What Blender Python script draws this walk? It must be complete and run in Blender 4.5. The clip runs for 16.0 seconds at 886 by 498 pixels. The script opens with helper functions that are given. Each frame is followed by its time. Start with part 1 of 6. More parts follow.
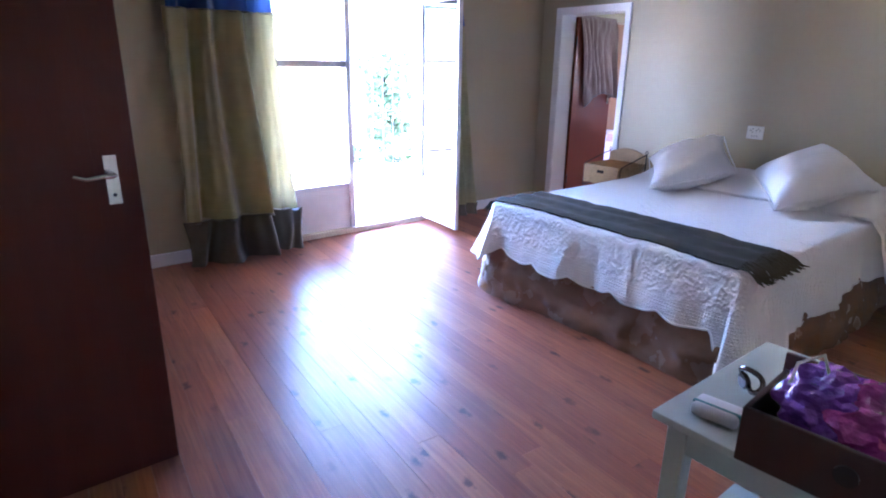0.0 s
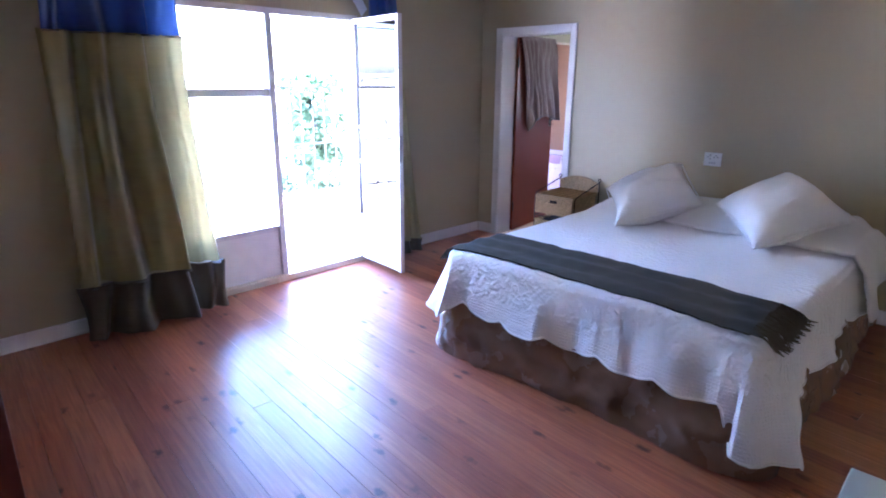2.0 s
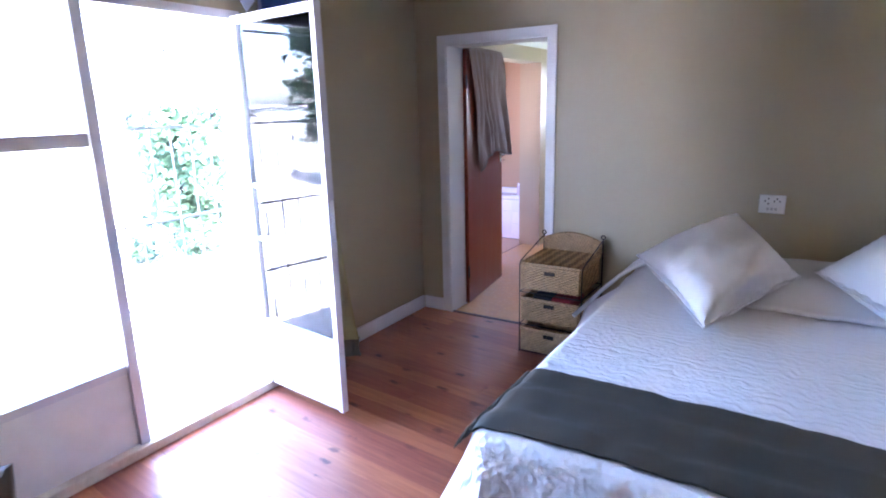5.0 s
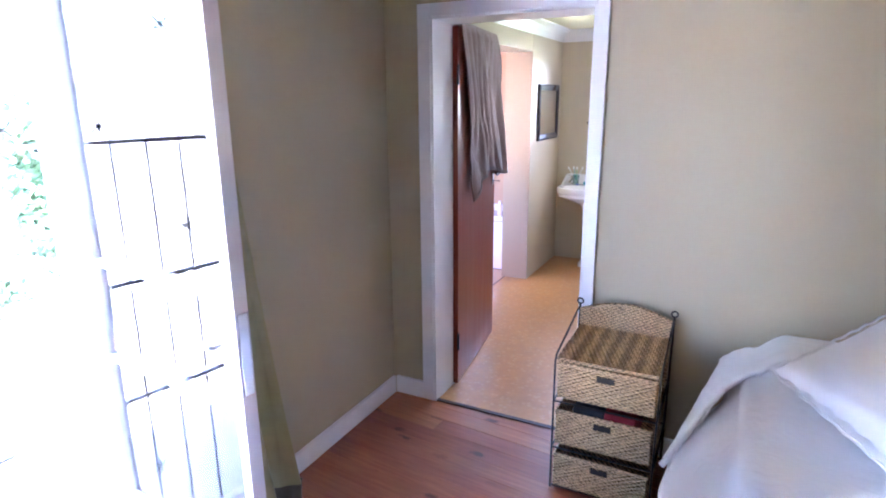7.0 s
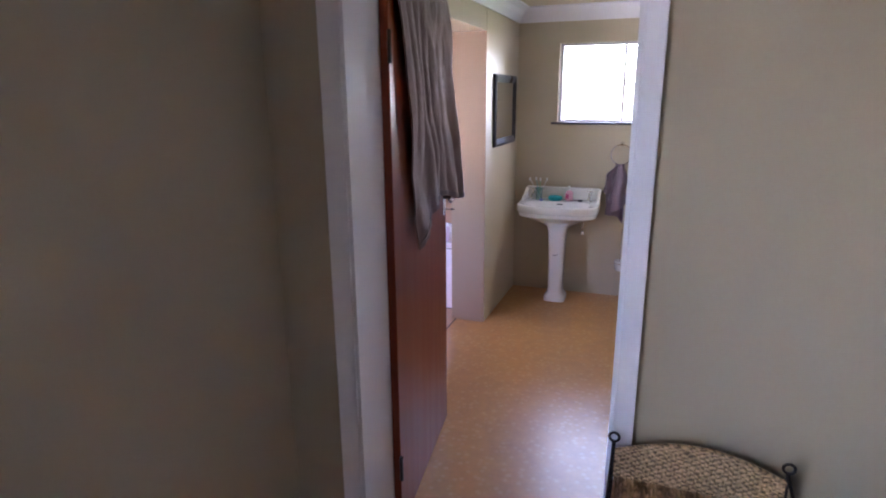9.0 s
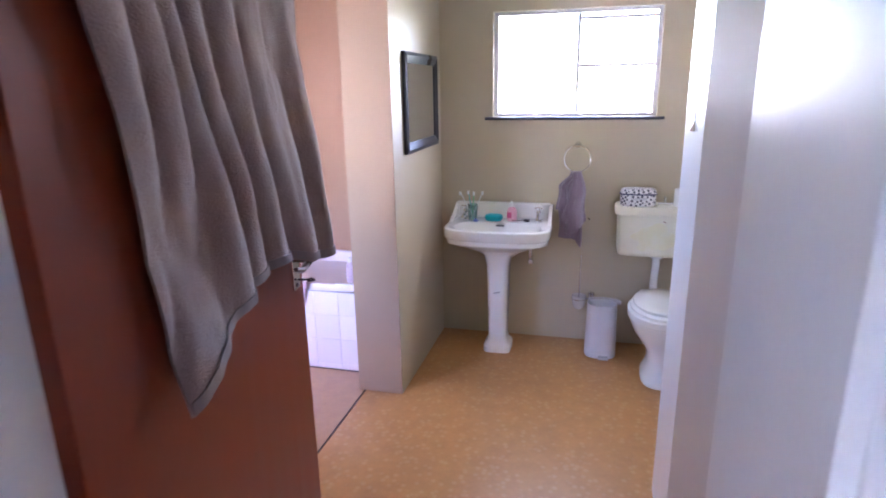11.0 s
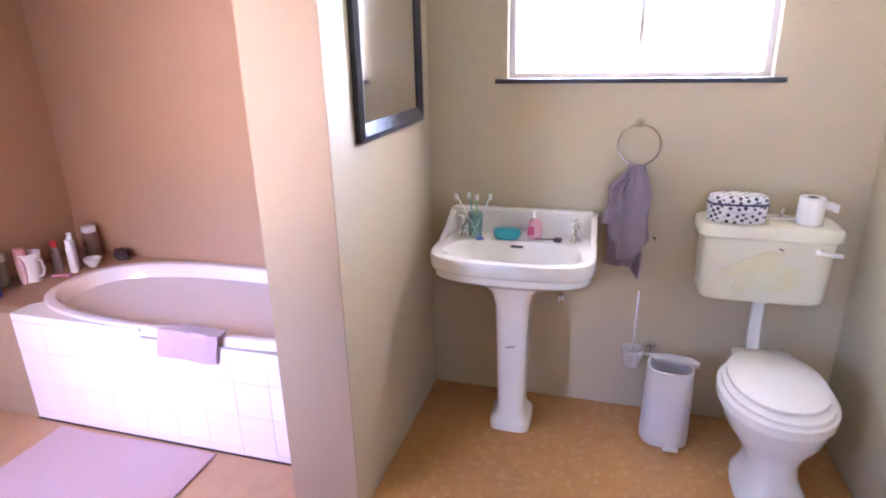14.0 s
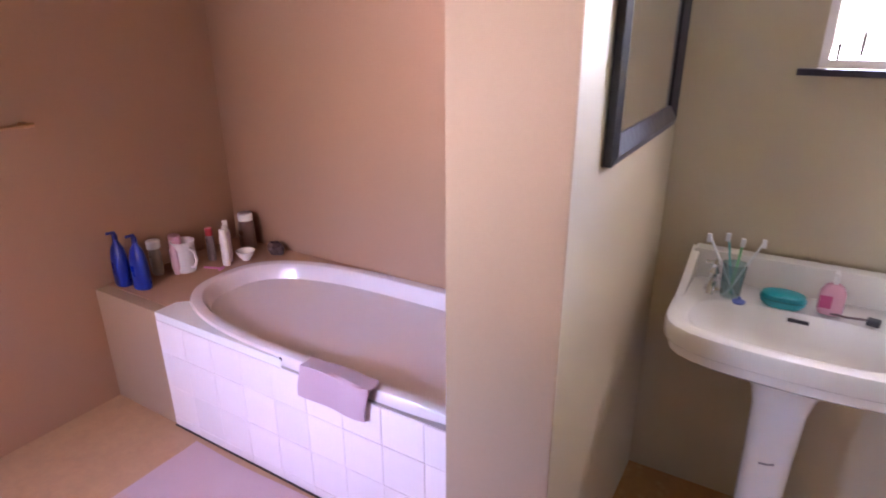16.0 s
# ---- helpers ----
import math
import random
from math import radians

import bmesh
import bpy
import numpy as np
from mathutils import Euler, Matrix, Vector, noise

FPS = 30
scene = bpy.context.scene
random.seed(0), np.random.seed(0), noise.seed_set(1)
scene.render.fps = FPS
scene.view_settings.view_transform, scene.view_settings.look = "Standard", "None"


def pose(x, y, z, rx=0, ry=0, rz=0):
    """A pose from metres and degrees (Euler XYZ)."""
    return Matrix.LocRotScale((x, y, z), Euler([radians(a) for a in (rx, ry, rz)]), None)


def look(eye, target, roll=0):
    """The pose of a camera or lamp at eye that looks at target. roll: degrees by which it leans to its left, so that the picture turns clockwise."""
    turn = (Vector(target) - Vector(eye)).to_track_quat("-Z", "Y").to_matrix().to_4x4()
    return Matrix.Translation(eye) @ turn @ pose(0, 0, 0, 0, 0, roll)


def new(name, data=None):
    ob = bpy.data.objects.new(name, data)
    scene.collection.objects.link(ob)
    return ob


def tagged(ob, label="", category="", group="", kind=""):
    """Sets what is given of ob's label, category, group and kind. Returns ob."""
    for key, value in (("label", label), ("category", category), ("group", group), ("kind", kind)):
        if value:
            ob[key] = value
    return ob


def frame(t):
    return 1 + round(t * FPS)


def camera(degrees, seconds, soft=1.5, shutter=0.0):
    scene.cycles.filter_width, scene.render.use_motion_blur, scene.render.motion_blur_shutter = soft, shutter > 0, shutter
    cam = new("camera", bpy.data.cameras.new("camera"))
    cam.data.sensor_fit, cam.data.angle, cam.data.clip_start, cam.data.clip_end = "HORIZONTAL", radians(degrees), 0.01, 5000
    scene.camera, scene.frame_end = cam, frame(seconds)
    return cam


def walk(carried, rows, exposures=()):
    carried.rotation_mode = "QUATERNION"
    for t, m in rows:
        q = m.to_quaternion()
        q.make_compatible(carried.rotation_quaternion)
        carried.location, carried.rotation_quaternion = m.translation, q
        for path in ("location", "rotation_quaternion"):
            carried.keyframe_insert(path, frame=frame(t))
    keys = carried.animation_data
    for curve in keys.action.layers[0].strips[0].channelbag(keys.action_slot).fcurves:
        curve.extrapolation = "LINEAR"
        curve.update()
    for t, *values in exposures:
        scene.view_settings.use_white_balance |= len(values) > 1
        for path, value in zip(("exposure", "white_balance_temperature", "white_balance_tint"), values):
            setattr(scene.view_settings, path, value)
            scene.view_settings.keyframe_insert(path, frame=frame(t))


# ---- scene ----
cam = camera(74.8, 16.0, 1.9, 0.35)
PATH = [
    (0, (4.643, -5.033, 1.513), (3.15, -3.848, 0.907), 0.9),
    (0.5, (4.51, -4.882, 1.543), (3.037, -3.67, 0.94), 0.7),
    (1, (4.434, -4.808, 1.589), (2.991, -3.56, 0.987), 0.6),
    (1.5, (4.293, -4.79, 1.604), (2.892, -3.491, 1.01), 0.6),
    (2, (4.113, -4.784, 1.61), (2.774, -3.409, 1.048), 0.4),
    (2.5, (3.887, -4.739, 1.601), (2.592, -3.315, 1.055), 0.4),
    (3, (3.605, -4.605, 1.613), (2.338, -3.145, 1.1), 0.3),
    (3.5, (3.322, -4.51, 1.619), (2.102, -3.005, 1.124), 0.3),
    (4, (3.062, -4.366, 1.608), (1.928, -2.789, 1.129), 0.1),
    (4.2, (2.974, -4.261, 1.596), (1.86, -2.671, 1.116), -0.1),
    (6.3, (1.985, -3.012, 1.677), (1.066, -1.306, 1.181), -1.3),
    (6.5, (1.899, -2.927, 1.688), (0.997, -1.215, 1.182), -0.5),
    (7, (1.654, -2.64, 1.667), (0.782, -0.913, 1.16), -0.4),
    (7.5, (1.466, -2.391, 1.665), (0.653, -0.637, 1.154), -0.5),
    (8, (1.333, -2.065, 1.675), (0.564, -0.292, 1.161), -0.3),
    (8.5, (1.235, -1.805, 1.65), (0.499, -0.019, 1.133), -0.5),
    (9, (1.12, -1.51, 1.632), (0.449, 0.303, 1.12), -0.4),
    (9.2, (1.088, -1.387, 1.607), (0.456, 0.44, 1.097), -0.4),
    (11.5, (0.923, -0.058, 1.592), (0.444, 1.805, 1.047), -1.1),
    (12, (0.935, 0.15, 1.592), (0.45, 2.005, 1.021), -1.1),
    (12.5, (0.887, 0.37, 1.565), (0.408, 2.215, 0.958), -1.1),
    (13, (0.804, 0.558, 1.571), (0.319, 2.396, 0.948), -1.1),
    (13.5, (0.756, 0.699, 1.554), (0.275, 2.53, 0.908), -1.1),
    (14, (0.737, 0.924, 1.538), (0.211, 2.74, 0.884), -1.2),
    (14.5, (0.686, 1.101, 1.536), (0.015, 2.863, 0.869), -1.1),
    (15, (0.594, 1.221, 1.528), (-0.216, 2.914, 0.835), -0.8),
    (15.5, (0.437, 1.36, 1.532), (-0.446, 3.005, 0.817), -0.3),
    (16, (0.306, 1.441, 1.525), (-0.657, 3.041, 0.808), -0.2),
]
EXPOSURES = [(0, 6.45, 5000, 24), (1.2, 5.95, 5000, 25), (2.2, 6.2, 5050, 24), (4.2, 5.85, 5200, 23), (6.5, 6.9, 5250, 21), (7.5, 6.85, 5350, 22), (8.2, 6.3, 5600, 23), (9.2, 5.65, 5600, 24), (11.5, 6.33, 5350, 23), (12, 6.38, 5400, 23), (13, 6.63, 5850, 26), (14.5, 6.63, 5800, 27), (15.5, 6.28, 5900, 30), (16, 5.98, 6150, 32)]
walk(cam, [(t, look(eye, target, roll)) for t, eye, target, roll in PATH], EXPOSURES)

# ---- world and large lights ----
SUN_ELEVATION, SUN_TURN = 70.0, 70.0
world = bpy.data.worlds.new("world")
scene.world = world
world.use_nodes = True
wn = world.node_tree
sky = wn.nodes.new("ShaderNodeTexSky")
sky.sky_type, sky.sun_disc = "NISHITA", False
sky.sun_elevation, sky.sun_rotation = radians(SUN_ELEVATION), radians(SUN_TURN)
sky.air_density, sky.dust_density = 1.0, 2.5
wn.links.new(sky.outputs[0], wn.nodes["Background"].inputs[0])
wn.nodes["Background"].inputs[1].default_value = 0.15
sun_data = bpy.data.lights.new("sun", "SUN")
sun_data.energy, sun_data.angle, sun_data.color = 4.0, radians(0.5), (1.0, 0.95, 0.88)
sun = new("sun", sun_data)
a, e = radians(SUN_TURN), radians(SUN_ELEVATION)
sun_way = Vector((math.sin(a) * math.cos(e), math.cos(a) * math.cos(e), math.sin(e)))
sun.matrix_basis = look(sun_way * 30, (0, 0, 0))


def window_lamp(name, eye, target, wide, high, watts, colour=(0.86, 0.93, 1.0)):
    d = bpy.data.lights.new(name, "AREA")
    d.shape, d.size, d.size_y, d.energy, d.color = "RECTANGLE", wide, high, watts, colour
    ob = new(name, d)
    ob.matrix_basis = look(eye, target)
    return ob


alcove_lamp = window_lamp("lamp_alcove_window", (-1.1, 0.90, 1.25), (-0.95, 2.56, 0.10), 0.85, 0.7, 0.068, (1.0, 0.62, 0.74))
bath_lamp = window_lamp("lamp_bathroom_window", (0.80, 3.44, 1.72), (0.80, 1.8, 0.10), 0.93, 0.58, 0.195, (1.0, 0.93, 0.92))
bath_lamp.data.spread = radians(130)
alcove_lamp.data.spread = radians(85)


# ---- material tools ----
def material(name, colour, rough=0.6, metal=0.0, vary=0.12, scale=4.0, fine=60.0, bump=0.1, depth=0.01, dirt=None, spec=0.5, coat=0.0, random_tint=0.0, stretch=(1, 1, 1), sheen=0.0):
    """A plain surface with variation at two scales and a fine relief."""
    m = bpy.data.materials.new(name)
    m.use_nodes = True
    nt = m.node_tree
    N, L = nt.nodes, nt.links
    b = N["Principled BSDF"]
    tc = N.new("ShaderNodeTexCoord")
    mp = N.new("ShaderNodeMapping")
    mp.inputs["Scale"].default_value = stretch
    L.new(tc.outputs["Object"], mp.inputs[0])
    big = N.new("ShaderNodeTexNoise")
    big.inputs["Scale"].default_value, big.inputs["Detail"].default_value = scale, 5
    small = N.new("ShaderNodeTexNoise")
    small.inputs["Scale"].default_value, small.inputs["Detail"].default_value = fine, 3
    L.new(mp.outputs[0], big.inputs[0])
    L.new(mp.outputs[0], small.inputs[0])
    mix = N.new("ShaderNodeMix")
    mix.data_type = "RGBA"
    dark = tuple(c * (1 - vary) for c in colour)
    lite = tuple(min(1, c * (1 + vary)) for c in colour)
    if dirt:
        dark = dirt
    mix.inputs[6].default_value, mix.inputs[7].default_value = (*dark, 1), (*lite, 1)
    add = N.new("ShaderNodeMath")
    add.operation = "MULTIPLY_ADD"
    add.inputs[1].default_value, add.inputs[2].default_value = 0.35, 0.0
    L.new(small.outputs[0], add.inputs[0])
    sm = N.new("ShaderNodeMath")
    sm.operation = "MULTIPLY_ADD"
    sm.inputs[1].default_value = 0.65 if not dirt else 1.1
    L.new(big.outputs[0], sm.inputs[0])
    L.new(add.outputs[0], sm.inputs[2])
    L.new(sm.outputs[0], mix.inputs[0])
    out = mix.outputs[2]
    if random_tint:
        oi = N.new("ShaderNodeObjectInfo")
        hsv = N.new("ShaderNodeHueSaturation")
        mr = N.new("ShaderNodeMapRange")
        mr.inputs[3].default_value, mr.inputs[4].default_value = 1 - random_tint, 1 + random_tint
        L.new(oi.outputs["Random"], mr.inputs[0])
        L.new(mr.outputs[0], hsv.inputs["Value"])
        L.new(out, hsv.inputs["Color"])
        out = hsv.outputs[0]
    L.new(out, b.inputs["Base Color"])
    rr = N.new("ShaderNodeMapRange")
    rr.inputs[3].default_value, rr.inputs[4].default_value = max(0.02, rough - 0.1), min(1, rough + 0.1)
    L.new(big.outputs[0], rr.inputs[0])
    L.new(rr.outputs[0], b.inputs["Roughness"])
    b.inputs["Metallic"].default_value = metal
    b.inputs["Specular IOR Level"].default_value = spec
    b.inputs["Coat Weight"].default_value = coat
    b.inputs["Coat Roughness"].default_value = 0.12
    b.inputs["Sheen Weight"].default_value = sheen
    if bump:
        bp = N.new("ShaderNodeBump")
        bp.inputs["Strength"].default_value, bp.inputs["Distance"].default_value = bump, depth
        L.new(small.outputs[0], bp.inputs["Height"])
        L.new(bp.outputs[0], b.inputs["Normal"])
    return m


def nodes_of(m):
    return m.node_tree.nodes, m.node_tree.links, m.node_tree.nodes["Principled BSDF"]


def board_material(name, pale, deep):
    """Varnished pine: long grain, knots and a tint of its own for every board."""
    m = material(name, pale, rough=0.33, spec=0.5, bump=0)
    N, L, b = nodes_of(m)
    oi = N.new("ShaderNodeObjectInfo")
    tc = N.new("ShaderNodeTexCoord")
    off = N.new("ShaderNodeVectorMath")
    off.operation = "MULTIPLY_ADD"
    off.inputs[1].default_value = (0, 37.0, 11.0)
    L.new(oi.outputs["Random"], off.inputs[0])
    L.new(tc.outputs["Object"], off.inputs[2])
    mp = N.new("ShaderNodeMapping")
    mp.inputs["Scale"].default_value = (1.2, 22, 8)
    L.new(off.outputs[0], mp.inputs[0])
    grain = N.new("ShaderNodeTexNoise")
    grain.inputs["Scale"].default_value, grain.inputs["Detail"].default_value, grain.inputs["Distortion"].default_value = 3.0, 6, 0.6
    L.new(mp.outputs[0], grain.inputs[0])
    ramp = N.new("ShaderNodeValToRGB")
    ramp.color_ramp.elements[0].position, ramp.color_ramp.elements[0].color = 0.3, (*deep, 1)
    ramp.color_ramp.elements[1].position, ramp.color_ramp.elements[1].color = 0.72, (*pale, 1)
    L.new(grain.outputs[0], ramp.inputs[0])
    km = N.new("ShaderNodeMapping")
    km.inputs["Scale"].default_value = (3.0, 6.3, 1)
    L.new(off.outputs[0], km.inputs[0])
    vor = N.new("ShaderNodeTexVoronoi")
    vor.voronoi_dimensions = "2D"
    vor.inputs["Scale"].default_value = 1.0
    L.new(km.outputs[0], vor.inputs[0])
    kr = N.new("ShaderNodeValToRGB")
    kr.color_ramp.elements[0].position, kr.color_ramp.elements[0].color = 0.05, (0.18, 0.12, 0.11, 1)
    kr.color_ramp.elements[1].position, kr.color_ramp.elements[1].color = 0.15, (1, 1, 1, 1)
    rag = N.new("ShaderNodeTexNoise")
    rag.inputs["Scale"].default_value, rag.inputs["Detail"].default_value = 34.0, 3
    L.new(off.outputs[0], rag.inputs[0])
    ragged = N.new("ShaderNodeMath")
    ragged.operation = "MULTIPLY_ADD"
    ragged.inputs[1].default_value = 0.26
    L.new(rag.outputs[0], ragged.inputs[0])
    shift = N.new("ShaderNodeMath")
    shift.operation = "SUBTRACT"
    shift.inputs[1].default_value = 0.12
    L.new(vor.outputs["Distance"], shift.inputs[0])
    L.new(shift.outputs[0], ragged.inputs[2])
    L.new(ragged.outputs[0], kr.inputs[0])
    mul = N.new("ShaderNodeMix")
    mul.data_type, mul.blend_type = "RGBA", "MULTIPLY"
    which = N.new("ShaderNodeSeparateColor")
    some = N.new("ShaderNodeMapRange")
    some.inputs[1].default_value, some.inputs[2].default_value, some.inputs[4].default_value = 0.35, 0.75, 0.9
    L.new(vor.outputs["Color"], which.inputs[0])
    L.new(which.outputs[0], some.inputs[0])
    L.new(some.outputs[0], mul.inputs[0])
    L.new(ramp.outputs[0], mul.inputs[6])
    L.new(kr.outputs[0], mul.inputs[7])
    hsv = N.new("ShaderNodeHueSaturation")
    mr = N.new("ShaderNodeMapRange")
    mr.inputs[3].default_value, mr.inputs[4].default_value = 0.78, 1.24
    L.new(oi.outputs["Random"], mr.inputs[0])
    L.new(mr.outputs[0], hsv.inputs["Value"])
    mh = N.new("ShaderNodeMapRange")
    mh.inputs[3].default_value, mh.inputs[4].default_value = 0.496, 0.508
    L.new(oi.outputs["Random"], mh.inputs[0])
    L.new(mh.outputs[0], hsv.inputs["Hue"])
    L.new(mul.outputs[2], hsv.inputs["Color"])
    L.new(hsv.outputs[0], b.inputs["Base Color"])
    wear = N.new("ShaderNodeTexNoise")
    wear.inputs["Scale"].default_value, wear.inputs["Detail"].default_value = 2.2, 6
    L.new(off.outputs[0], wear.inputs[0])
    rr = N.new("ShaderNodeMapRange")
    rr.inputs[1].default_value, rr.inputs[2].default_value = 0.3, 0.7
    b.inputs["Coat Weight"].default_value, b.inputs["Coat Roughness"].default_value = 0.45, 0.27
    rr.inputs[3].default_value, rr.inputs[4].default_value = 0.42, 0.47
    L.new(wear.outputs[0], rr.inputs[0])
    L.new(rr.outputs[0], b.inputs["Roughness"])
    bp = N.new("ShaderNodeBump")
    bp.inputs["Strength"].default_value, bp.inputs["Distance"].default_value = 0.12, 0.0015
    L.new(grain.outputs[0], bp.inputs["Height"])
    L.new(bp.outputs[0], b.inputs["Normal"])
    return m


M = {}
M["wall"] = material("cream wall paint", (0.41, 0.35, 0.235), rough=0.45, vary=0.07, scale=1.2, fine=240, bump=0.12, depth=0.002)
M["bath_wall"] = material("cream bathroom paint", (0.55, 0.475, 0.345), rough=0.4, vary=0.06, scale=1.4, fine=180, bump=0.12, depth=0.002)
M["alcove"] = material("terracotta tan plaster", (0.40, 0.226, 0.135), rough=0.5, vary=0.08, scale=1.6, fine=150, bump=0.15, depth=0.002)
M["ceiling"] = material("ceiling paint", (0.66, 0.60, 0.42), rough=0.7, vary=0.04, scale=1.0, fine=150, bump=0.1, depth=0.002)
M["white"] = material("white gloss paint", (0.83, 0.83, 0.86), rough=0.35, vary=0.07, scale=5, fine=120, bump=0.08, depth=0.002)
M["white_worn"] = material("worn white enamel", (0.80, 0.78, 0.78), rough=0.4, vary=0.15, scale=9, fine=150, bump=0.2, depth=0.002)
M["steel_white"] = material("white painted steel", (0.70, 0.68, 0.72), rough=0.4, vary=0.1, scale=8, fine=150, bump=0.08, depth=0.001)
M["board"] = board_material("varnished pine boards", (0.38, 0.122, 0.055), (0.25, 0.070, 0.034))
M["subfloor"] = material("dark subfloor", (0.05, 0.022, 0.014), rough=0.9)
M["door_wood"] = material("dark mahogany veneer", (0.10, 0.021, 0.013), rough=0.45, spec=0.35, vary=0.35, scale=2.0, fine=30, stretch=(9, 9, 0.6), bump=0.1, depth=0.002)
M["lino"] = material("mottled ochre linoleum", (0.49, 0.25, 0.085), rough=0.33, vary=0.28, scale=13, fine=45, bump=0.08, depth=0.002)
N, L, b = nodes_of(M["lino"])
src = b.inputs["Base Color"].links[0].from_socket
vo, tc, ra, mxx = N.new("ShaderNodeTexVoronoi"), N.new("ShaderNodeTexCoord"), N.new("ShaderNodeValToRGB"), N.new("ShaderNodeMix")
vo.inputs["Scale"].default_value, vo.inputs["Randomness"].default_value = 27, 1.0
ra.color_ramp.elements[0].position, ra.color_ramp.elements[0].color = 0.10, (0.38, 0.38, 0.38, 1)
ra.color_ramp.elements[1].position, ra.color_ramp.elements[1].color = 0.42, (0, 0, 0, 1)
mxx.data_type = "RGBA"
mxx.inputs[7].default_value = (0.62, 0.42, 0.22, 1)
L.new(tc.outputs["Object"], vo.inputs["Vector"]), L.new(vo.outputs["Distance"], ra.inputs[0]), L.new(ra.outputs[0], mxx.inputs[0])
L.new(src, mxx.inputs[6]), L.new(mxx.outputs[2], b.inputs["Base Color"])
M["coverlet"] = material("white quilted cotton", (0.80, 0.80, 0.84), rough=0.85, vary=0.04, scale=6, fine=140, bump=0.5, depth=0.004, sheen=0.3)
M["pillow"] = material("white matelasse cotton", (0.75, 0.75, 0.77), rough=0.85, vary=0.04, scale=9, fine=120, bump=0.4, depth=0.004, sheen=0.3)
M["throw"] = material("olive grey woven wool", (0.044, 0.036, 0.022), rough=0.9, vary=0.25, scale=18, fine=220, bump=0.4, depth=0.003, sheen=0.0)
M["satin"] = material("brown satin", (0.19, 0.105, 0.06), rough=0.26, vary=0.06, scale=5, fine=60, bump=0.1, sheen=0.1)
M["curtain"] = material("olive taffeta", (0.34, 0.30, 0.15), rough=0.38, vary=0.12, scale=4, fine=60, stretch=(1, 1, 8), bump=0.1, depth=0.002, sheen=0.5)
M["curtain_dark"] = material("dark olive taffeta", (0.10, 0.083, 0.05), rough=0.4, vary=0.15, scale=4, fine=60, bump=0.1, depth=0.002, sheen=0.4)
M["curtain_blue"] = material("blue taffeta", (0.06, 0.12, 0.36), rough=0.4, vary=0.15, scale=4, fine=60, bump=0.1, depth=0.002, sheen=0.4)
M["porcelain"] = material("white porcelain", (0.80, 0.78, 0.76), rough=0.14, vary=0.03, scale=3, fine=20, bump=0)
M["cistern"] = material("yellowed cistern plastic", (0.74, 0.70, 0.56), rough=0.3, vary=0.04, scale=3, fine=30, bump=0.02)
M["chrome"] = material("chrome", (0.75, 0.75, 0.77), rough=0.14, metal=1.0, vary=0.05, bump=0)
M["iron"] = material("dark wrought iron", (0.035, 0.028, 0.026), rough=0.5, metal=0.6, vary=0.2, scale=30)
M["mirror"] = material("mirror glass", (0.9, 0.9, 0.9), rough=0.05, metal=1.0, vary=0.0, bump=0)
M["black_frame"] = material("black painted frame", (0.022, 0.02, 0.028), rough=0.3, vary=0.2)
M["slate"] = material("slate sill", (0.045, 0.045, 0.07), rough=0.4, vary=0.2, scale=12)
M["wicker_top"] = material("darker woven seagrass", (0.46, 0.285, 0.14), rough=0.75, vary=0.5, scale=22, fine=150, bump=0.5, depth=0.003)
# Same lino as the bathroom floor, with dim pinkish light put into the colour.
M["lino_alcove"] = material("linoleum toned to pinkish light", (0.46, 0.28, 0.15), rough=0.4, vary=0.25, scale=15, fine=45, bump=0.08, depth=0.002)
M["sill_worn"] = material("worn painted timber", (0.62, 0.56, 0.46), rough=0.6, vary=0.2, scale=7, fine=60, bump=0.3, depth=0.003, dirt=(0.30, 0.19, 0.08))
M["bath_door"] = material("red-brown veneer", (0.20, 0.034, 0.011), rough=0.36, spec=0.3, vary=0.15, scale=2.0, fine=30, stretch=(9, 9, 0.6), bump=0.1, depth=0.002)
M["wicker"] = material("woven seagrass", (0.50, 0.33, 0.165), rough=0.75, vary=0.45, scale=30, fine=180, bump=0.5, depth=0.003)
M["table"] = material("pale mint painted wood", (0.47, 0.55, 0.54), rough=0.42, vary=0.06, scale=6, fine=80, bump=0.06, depth=0.002)
M["towel"] = material("purple brown terry", (0.27, 0.180, 0.165), rough=0.95, vary=0.35, scale=11, fine=260, bump=0.8, depth=0.004, sheen=0.3)
M["pillar"] = material("tan edge colour", (0.38, 0.265, 0.17), rough=0.6, vary=0.06, scale=3, fine=90, bump=0.12, depth=0.002)
M["towel_mauve"] = material("mauve terry", (0.27, 0.21, 0.28), rough=0.95, vary=0.15, scale=20, fine=260, bump=0.8, depth=0.004, sheen=0.5)
M["towel_pink"] = material("dusty pink terry", (0.50, 0.33, 0.37), rough=0.95, vary=0.12, scale=20, fine=240, bump=0.8, depth=0.004, sheen=0.5)
M["tile"] = material("white glazed tile", (0.84, 0.76, 0.765), rough=0.2, vary=0.05, scale=6, fine=60, bump=0.03, random_tint=0.05)
M["grout"] = material("grey grout", (0.34, 0.30, 0.28), rough=0.8, vary=0.2, scale=20)
# Bath enamel: the pinkish light on the tub is put into its colour.
M["enamel"] = material("pink-tinted bath enamel", (0.76, 0.665, 0.665), rough=0.13, vary=0.04, scale=4, fine=30, bump=0)
M["mat"] = material("lilac bath mat", (0.48, 0.34, 0.345), rough=0.95, vary=0.08, scale=12, fine=260, bump=0.7, depth=0.004, sheen=0.3)
M["threshold"] = material("dark metal strip", (0.06, 0.045, 0.04), rough=0.5)
M["glass"] = material("window glass", (1, 1, 1), rough=0.02, vary=0, bump=0)
N, L, b = nodes_of(M["glass"])
